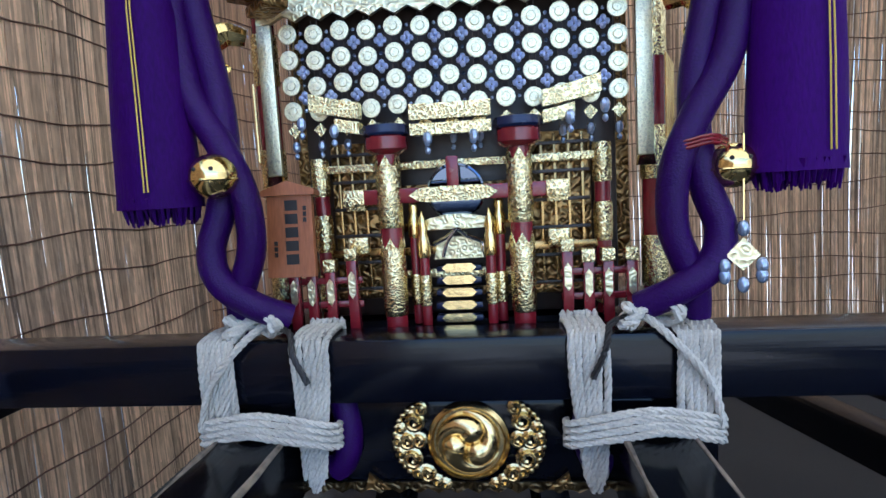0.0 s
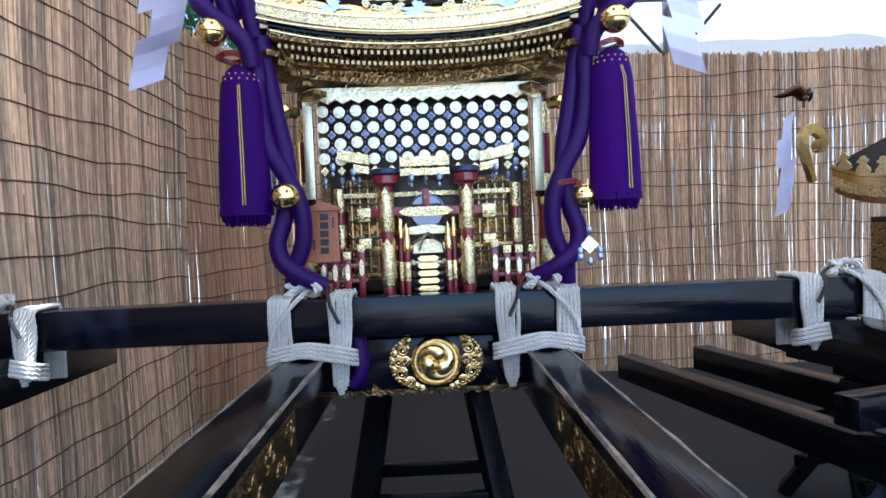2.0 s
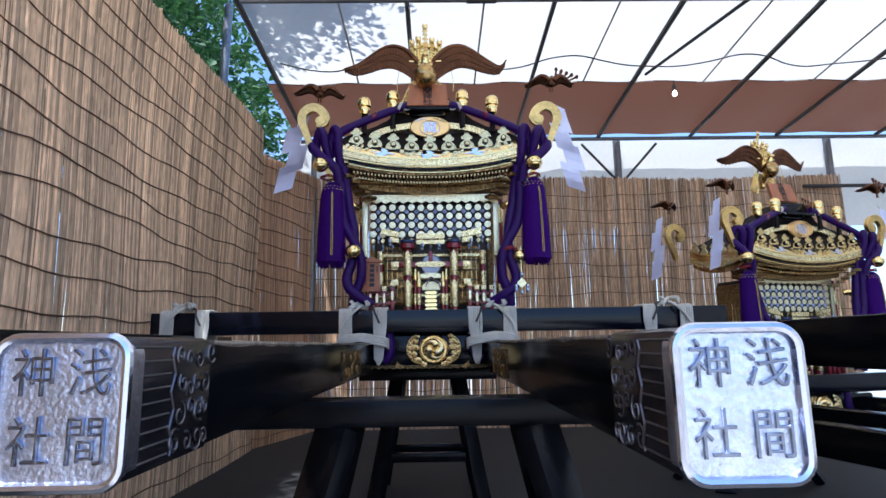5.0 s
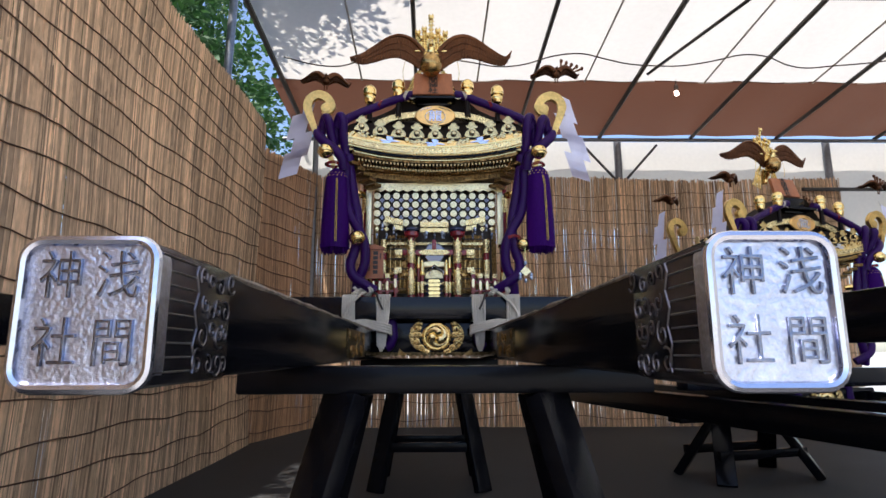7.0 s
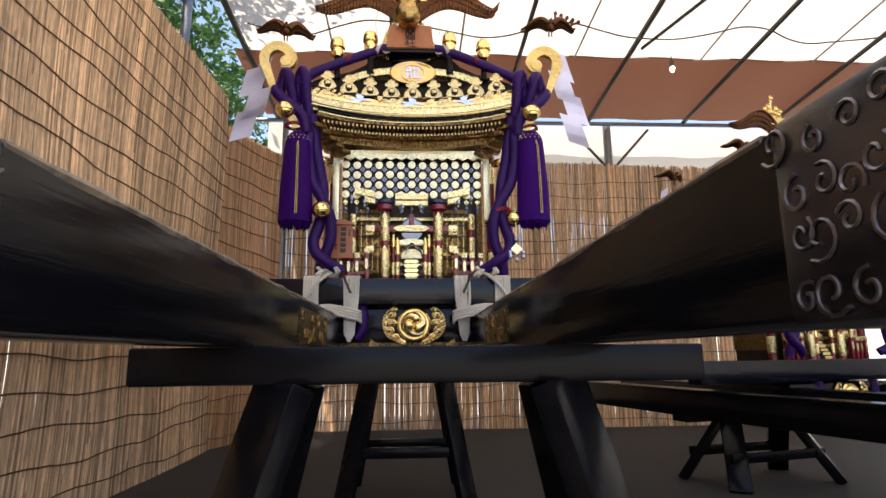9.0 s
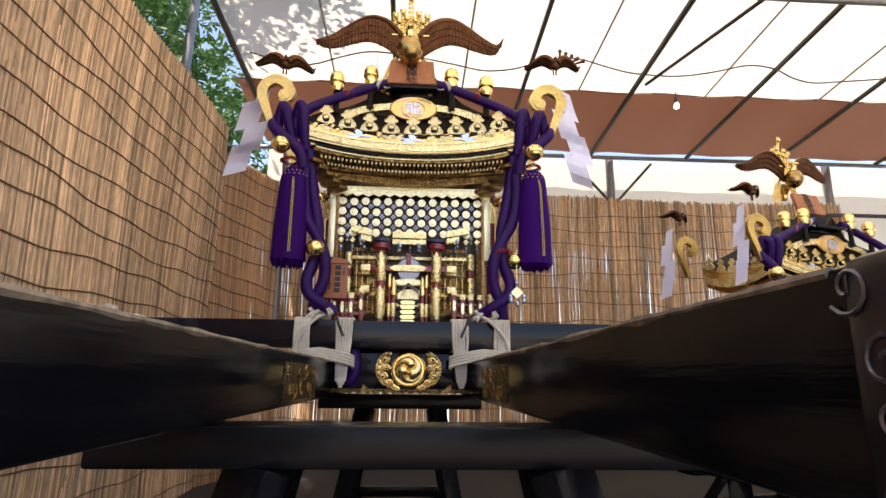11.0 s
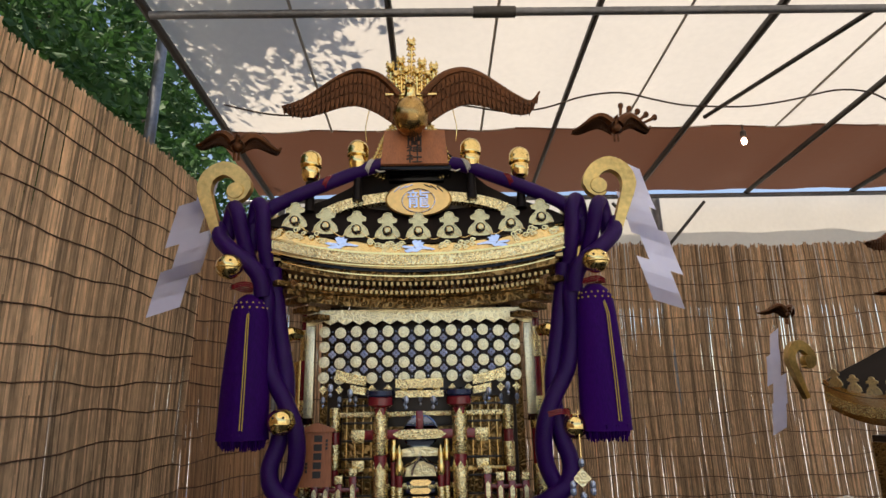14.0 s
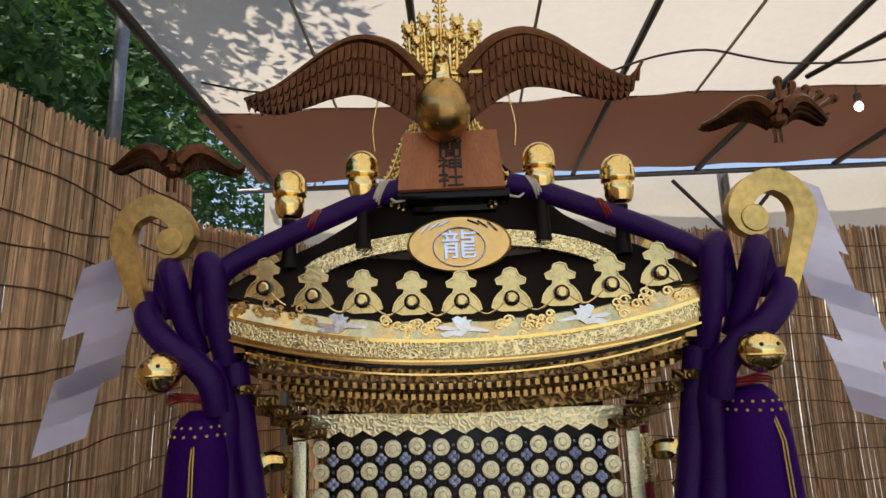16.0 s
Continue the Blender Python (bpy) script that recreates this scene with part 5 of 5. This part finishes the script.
def plaque(name, label, at, w, h, d, tilt, text):
    t = thing(name, label, "wooden sign", at)
    turn = Matrix.Rotation(radians(tilt), 4, 'X')
    bm = bmesh.new()
    slab(bm, [(-w / 2, 0), (w / 2, 0), (w * 0.46, h), (-w * 0.46, h)], d, turn)
    part("board", bm, PLAQUE, t)
    if text:
        n = len(text)
        for i, ch in enumerate(text):
            lettering("character", ch, h / n * 1.12, 0.001, turn @ Matrix.Translation((0, -0.002, h * (1 - (i + 0.5) / n))) @ Matrix.Diagonal((1.35, 1, 1, 1)), INK, t)
    else:
        # writing kept as plain strokes
        for i in range(5):
            bm = bmesh.new()
            box(bm, turn @ Vector((0.004, -0.001, h * (0.88 - 0.165 * i))), (w * 0.26, 0.002, h * 0.125), 0)
            part("stroke", bm, INK, t)
        for i in range(3):
            bm = bmesh.new()
            box(bm, turn @ Vector((w * 0.32, -0.001, h * (0.84 - 0.07 * i))), (w * 0.07, 0.002, h * 0.055), 0)
            part("stroke", bm, INK, t)
        for i in range(3):
            bm = bmesh.new()
            box(bm, turn @ Vector((-w * 0.30, -0.001, h * (0.42 - 0.07 * i))), (w * 0.07, 0.002, h * 0.055), 0)
            part("stroke", bm, INK, t)
        bm = bmesh.new()
        slab(bm, [(-w * 0.56, 0), (w * 0.56, 0), (w * 0.56, 0.010), (0, 0.03), (-w * 0.56, 0.010)], d + 0.02, turn @ Matrix.Translation((0, -0.01, h)))
        part("cap_board", bm, PLAQUE, t)
    return t


def wing(bm, root, sx, span, mat_=None):
    """A raised, bent wing with rows of feathers, flat side to the front."""
    keys_f = (0, 0.1, 0.2, 0.35, 0.5, 0.65, 0.8, 0.92, 1.0)
    keys_top = (0.08, 0.135, 0.172, 0.190, 0.170, 0.128, 0.088, 0.072, 0.066 + 0.05 * (sx > 0))
    keys_chord = (0.10, 0.118, 0.122, 0.112, 0.098, 0.078, 0.054, 0.030, 0.004)
    k = span / 0.47
    n = 26
    fine = smooth_line(list(zip(keys_f, keys_top, keys_chord)), 8)
    fx, ft, fc = [p.x for p in fine], [p.y for p in fine], [p.z for p in fine]
    prof = [(i / n * span, float(np.interp(i / n, fx, ft)) * k, float(np.interp(i / n, fx, fc)) * k) for i in range(n + 1)]
    for i in range(n):
        x0, t0, c0 = prof[i]
        x1, t1, c1 = prof[i + 1]
        for row in range(3):
            a, b = row / 3, (row + 1.25) / 3
            y = -0.010 + 0.006 * row + 0.05 * (x0 / span) ** 2
            dip = (0.020 if i % 2 else 0.013) * span / 0.47 if row == 2 else 0.007 * span / 0.47
            p = [(x0, t0 - c0 * a), (x0 + 0.004, t0 - c0 * b), ((x0 + x1) / 2, (t0 + t1) / 2 - (c0 + c1) / 2 * b - dip), (x1 - 0.002, t1 - c1 * b), (x1, t1 - c1 * a)]
            f0 = [bm.verts.new((root[0] + sx * q[0], root[1] + y, root[2] + q[1])) for q in p]
            f1 = [bm.verts.new((root[0] + sx * q[0], root[1] + y + 0.008, root[2] + q[1])) for q in p]
            bm.faces.new(f0)
            bm.faces.new(f1[::-1])
            for k in range(5):
                bm.faces.new((f0[k], f1[k], f1[(k + 1) % 5], f0[(k + 1) % 5]))
    edge = [(x, t) for x, t, c in prof] + [(x, t - c * 1.22) for x, t, c in reversed(prof)]
    f0 = [bm.verts.new((root[0] + sx * x, root[1] + 0.012 + 0.05 * (x / span) ** 2, root[2] + z)) for x, z in edge]
    f1 = [bm.verts.new(v.co + Vector((0, 0.006, 0))) for v in f0]
    half_n = len(prof)
    for a_ in range(half_n - 1):
        b_ = len(edge) - 1 - a_
        bm.faces.new((f0[a_], f0[a_ + 1], f0[b_ - 1], f0[b_]))
        bm.faces.new((f1[b_], f1[b_ - 1], f1[a_ + 1], f1[a_]))
    pts = [(root[0] + sx * x, root[1] - 0.006 + 0.05 * (x / span) ** 2, root[2] + t) for x, t, c in prof]
    tube(bm, pts, [0.016 * (1 - 0.8 * i / n) + 0.002 for i in range(n + 1)], 7)


def plume(bm, pts, r, leaf):
    line = smooth_line(pts, 5)
    tube(bm, line, r, 5)
    for i in range(1, len(line)):
        d = (line[i] - line[i - 1]).normalized()
        side = d.cross(Vector((0, 1, 0))).normalized()
        for s in (-1, 1):
            p = line[i]
            q = [p, p + side * s * leaf + d * leaf * 0.4, p + side * s * leaf * 0.5 + d * leaf * 1.3]
            a = [bm.verts.new(v) for v in q]
            b = [bm.verts.new(v + Vector((0, 0.003, 0))) for v in q]
            bm.faces.new(a)
            bm.faces.new(b[::-1])
            for k in range(3):
                bm.faces.new((a[k], b[k], b[(k + 1) % 3], a[(k + 1) % 3]))


def phoenix():
    """The gilt bird-shaped finial: one plain mesh of two materials."""
    bm = bmesh.new()
    C = Vector((0, 0, 0))
    for sx in (-1, 1):
        wing(bm, (sx * 0.05, 0, 0.025), sx, 0.51)
    split = len(bm.faces)
    ball(bm, (0, -0.045, 0.0), 0.074, 1.1, 28, 18)
    breast = len(bm.faces)
    tube(bm, smooth_line([(0, 0.03, -0.02), (0, 0.06, -0.09), (0, 0.07, -0.16)], 4), [0.05, 0.048, 0.045, 0.04, 0.036, 0.03, 0.03, 0.028, 0.026], 10)
    for sx in (-1, 1):
        for k in range(4):
            plume(bm, [(sx * (0.06 + 0.010 * k), 0.03, 0.05 - 0.02 * k), (sx * (0.075 + 0.016 * k), 0.045, -0.06), (sx * (0.085 + 0.024 * k), 0.04, -0.14), (sx * (0.12 + 0.03 * k), 0.02, -0.225 + 0.012 * k)], 0.004, 0.013)
        tube(bm, smooth_line([(sx * 0.175, -0.01, 0.05), (sx * 0.19, -0.01, -0.03), (sx * 0.185, 0, -0.09)], 4), 0.0022, 5)
    for k, (x, h) in enumerate(((0, 0.40), (-0.045, 0.31), (0.045, 0.30), (-0.088, 0.285), (0.094, 0.28), (-0.022, 0.27), (0.024, 0.26), (-0.066, 0.25), (0.07, 0.25), (-0.105, 0.20), (0.11, 0.20))):
        plume(bm, [(x * 0.5, 0.03, 0.04), (x * 0.9, 0.06, 0.13), (x, 0.07, h * 0.7), (x * 1.05, 0.055, h)], 0.006, 0.022)
        ball(bm, (x * 1.05, 0.05, h - 0.005), 0.015, 1.2, 10, 8)
    tube(bm, smooth_line([(0, -0.04, 0.05), (0, -0.05, 0.09), (0, -0.065, 0.12), (0, -0.085, 0.125), (0, -0.11, 0.11)], 3), [0.034, 0.032, 0.03, 0.027, 0.025, 0.024, 0.022, 0.021, 0.02, 0.016, 0.011, 0.006, 0.002], 10)
    box(bm, (0, -0.005, 0.118), (0.22, 0.014, 0.012), 0.003)
    gold_from = split
    bmesh.ops.recalc_face_normals(bm, faces=bm.faces)
    for i, f in enumerate(bm.faces):
        f.material_index = 1 if i >= breast else 2 if i >= gold_from else 0
        f.smooth = i >= gold_from
    me = bpy.data.meshes.new("phoenix_finial")
    bm.to_mesh(me)
    bm.free()
    me.materials.append(BRONZE)
    me.materials.append(GOLD)
    me.materials.append(AGED)
    ob = new("phoenix_finial", me)
    ob.location = (-0.024, 0.17, 1.503)
    ob.scale = (0.865, 0.9, 0.9)
    return tagged(ob, "bronze and gilt long-tailed bird finial with spread wings", "roof finial", "roof finials")


def small_bird(at, turn, plumes=5):
    bm = bmesh.new()
    ball(bm, (0, 0, 0.05), 0.022, 0.9, 12, 8)
    for sx in (-1, 1):
        wing(bm, (sx * 0.012, 0, 0.045), sx, 0.13)
    for k in range(plumes):
        end = (0.045 + 0.030 * k, 0.05, 0.165 - 0.012 * k)
        tube(bm, smooth_line([(0.0, 0.0, 0.05), (0.03 + 0.016 * k, 0.03, 0.095 - 0.004 * k), end], 4), [0.007, 0.006, 0.005, 0.0045, 0.0045, 0.005, 0.006, 0.007, 0.008], 6)
        ball(bm, end, 0.0105, 1.2, 8, 6)
    tube(bm, [(0, 0, 0.045), (0, -0.02, 0.085), (0, -0.035, 0.085)], [0.012, 0.008, 0.002], 7)
    tube(bm, [(0.006, 0, 0.04), (0.006, 0, 0)], 0.004, 5)
    tube(bm, [(-0.008, 0, 0.04), (-0.008, 0, 0)], 0.004, 5)
    bmesh.ops.recalc_face_normals(bm, faces=bm.faces)
    me = bpy.data.meshes.new("small_bird_finial")
    bm.to_mesh(me)
    bm.free()
    me.materials.append(BRONZE)
    ob = new("small_bird_finial", me)
    ob.matrix_basis = Matrix.Translation(at) @ Matrix.Rotation(radians(turn), 4, 'Z')
    return tagged(ob, "small bronze bird finial on the roof corner curl", "roof finial", "roof finials")


def pendant(at):
    t = thing("bead_pendant", "gilt diamond pendant with blue glass drops", "pendant", at, group="pendants")
    bm = bmesh.new()
    tube(bm, [(0, 0, 0.05), (0, 0, 0.20)], 0.002, 5)
    part("chain", bm, GOLD, t)
    bm = bmesh.new()
    slab(bm, [(-0.028, 0), (0, -0.026), (0.028, 0), (0, 0.03)], 0.005)
    part("plate", bm, GOLD_CHASED, t)
    for x, z in ((0, 0.045), (-0.03, -0.018), (0.03, -0.018), (0, -0.05), (-0.03, -0.035), (0.03, -0.035)):
        bm = bmesh.new()
        ball(bm, (x, 0, z), 0.010, 1.4, 10, 8)
        part("glass_drop", bm, BEAD, t)
    return t


# ---- building ----
ground_and_floor()
reed_screen("wall_left_reed_screen", "tall tan reed screen bound with dark wire", (-1.50, -6.5), (-1.50, 2.0), FLOOR, 1.89, REED, 3, 0.150)
reed_screen("wall_left_rear_reed_screen", "reddish tan reed screen behind the shrine's side, coloured darker for shade", (-1.52, 1.98), (-1.20, 3.05), FLOOR, 1.74, REED_RED_SHADED, 11, 0.150)
reed_screen("wall_back_reed_screen", "tan reed screen along the back with light between reeds", (-1.22, 3.0), (4.45, 3.0), FLOOR, 1.72, REED, 21, 0.155, gaps=0.10)
tent()
bulb()
tree("tree", "leafy green tree beyond the reed screen", (-2.9, 3.4, FLOOR), 3.4, [((0.5, -0.9, 3.0), 0.5), ((0.7, -0.1, 3.3), 0.55), ((0.2, 0.6, 3.4), 0.7), ((-0.6, 0.3, 3.8), 0.8), ((0.5, -1.9, 3.2), 0.5), ((0.3, -0.5, 2.4), 0.6), ((-0.3, 0.9, 2.6), 0.7), ((0.0, -1.4, 4.2), 0.8), ((-0.9, -1.2, 3.4), 0.9), ((0.1, 0.2, 4.8), 0.9), ((-0.8, 1.4, 4.2), 0.9), ((0.9, 1.6, 3.2), 0.6)], 17000, 4, 0.085)
# the last crowns, out of view, are added to block sun over the left wall
tree("overhanging_tree", "green tree whose boughs hang over the tent", (-3.12, 0.62, FLOOR), 3.6, [((1.7, -0.8, 4.6), 0.42), ((1.9, -0.2, 4.6), 0.36), ((1.1, -0.4, 4.4), 0.5), ((0.4, -0.6, 4.3), 0.7), ((2.2, -0.5, 4.7), 0.25), ((1.3, 0.3, 4.5), 0.4), ((0.4, 0.2, 4.6), 0.6), ((0.9, -1.9, 5.2), 0.8), ((0.6, -2.8, 5.0), 0.8), ((0.9, -1.0, 5.4), 0.6)], 11000, 9, 0.085)

tree("far_tree", "dense dark green tree standing behind the screens", (-4.6, 3.2, FLOOR), 4.5, [((1.2, -2.5, 3.6), 1.0), ((1.0, -0.8, 3.4), 1.1), ((0.9, 0.8, 3.6), 1.1), ((0.6, 2.2, 3.2), 1.1), ((0.4, -1.6, 5.2), 1.2), ((0.6, 0.4, 5.4), 1.2), ((0.8, 2.0, 4.9), 1.1), ((1.6, -3.8, 3.4), 0.9)], 17000, 23, 0.19)

pole("main_pole", "black lacquered main carrying pole with silver end plate", -0.347, -2.264, 1.5, -0.145, 0.0, 0.063, True)
pole("main_pole", "black lacquered main carrying pole with silver end plate", 0.350, -2.29, 1.5, -0.145, 0.0, 0.058, True)
pole("side_pole", "plain black lacquered side carrying pole", -1.213, -1.9, 0.5, -0.09, 0.05, 0.060, False)
pole("side_pole", "plain black lacquered side carrying pole", 1.222, -1.9, 0.5, -0.09, 0.05, 0.060, False)
beam = cross_beam()
lashing("rope_lashing", -0.322, 1, 0.068, 0, "rope lashings", 2)
lashing("rope_lashing", 0.331, -1, 0.070, 0, "rope lashings", 5)
lashing("rope_lashing", -1.213, 1, 0.070, 0, "rope lashings", 7)
lashing("rope_lashing", 1.222, -1, 0.075, 0, "rope lashings", 9)
trestle("trestle", 0, -1.34, 0.526, -0.147, 0, 0.42, "trestles")
rear_trestle = trestle("trestle", -0.05, 0.55, 0.40, -0.147, -0.627, 0.29, "trestles")

SHRINE = [shrine_body(), hanging_screen(), torii(), fence(), stair_and_rail(), cords(-1), cords(1), paper_streamer(-1), paper_streamer(1), phoenix(),
          small_bird((-0.625, 0.11, 1.333), 12, 0), small_bird((0.70, 0.11, 1.385), 0)]
SHRINE.append(plaque("roof_plaque", "reddish wooden plaque lettered in black on the roof ridge", (-0.012, 0.120, 1.318), 0.235, 0.155, 0.022, -17, "浅間神社"))
FRONT = [mirror(), plaque("maker_plaque", "small wooden plaque with a peaked cap and dark strokes", (-0.338, 0.20, 0.262), 0.100, 0.165, 0.014, -6, ""),
         pendant((0.485, 0.09, 0.285))]
# the shrine sits close up behind the beam
SEAT = Matrix.Translation((0.0265, -0.1034, 0.0214)) @ Matrix.Scale(0.945, 4)
for ob in SHRINE + FRONT:
    ob.matrix_basis = SEAT @ ob.matrix_basis

# the second shrine stands beside the first, smaller and turned away to the side
SECOND = Matrix.Translation((2.09, 0.50, -0.35)) @ Matrix.Rotation(radians(15), 4, 'Z') @ Matrix.Scale(0.88, 4) @ Matrix.Translation((-0.027, -0.294, 0))
for ob in SHRINE:
    own = Matrix()
    if ob.name.startswith("phoenix"):
        own = Matrix.Translation((0, 0.17, 0.10))
    elif ob.name.startswith("roof_plaque"):
        own = Matrix.Translation((0, 0.10, 0.03))
    copy_thing(ob, SECOND @ own @ ob.matrix_basis)
for ob in SHRINE:
    if ob.name.startswith(("small_bird", "paper_streamer")):
        copy_thing(ob, SECOND @ Matrix.Translation((0, 0.56, 0)) @ ob.matrix_basis)
second_beam = cross_beam(1.0, 0.0)
second_beam.matrix_basis = SECOND @ second_beam.matrix_basis
for x in (-0.363, 0.363, -0.9):
    p = pole("main_pole", "black lacquered carrying pole of the second shrine", x, -1.9, 1.5, -0.12, 0.02, 0.055, False)
    p.matrix_basis = SECOND @ p.matrix_basis
for x, y in ((2.47, -0.62), (1.87, 0.68)):
    low = trestle("trestle", 0, 0, 0.5, -0.455, -0.70, 0.34, "trestles")
    low.matrix_basis = Matrix.Translation((x, y, FLOOR)) @ Matrix.Rotation(radians(15), 4, 'Z')
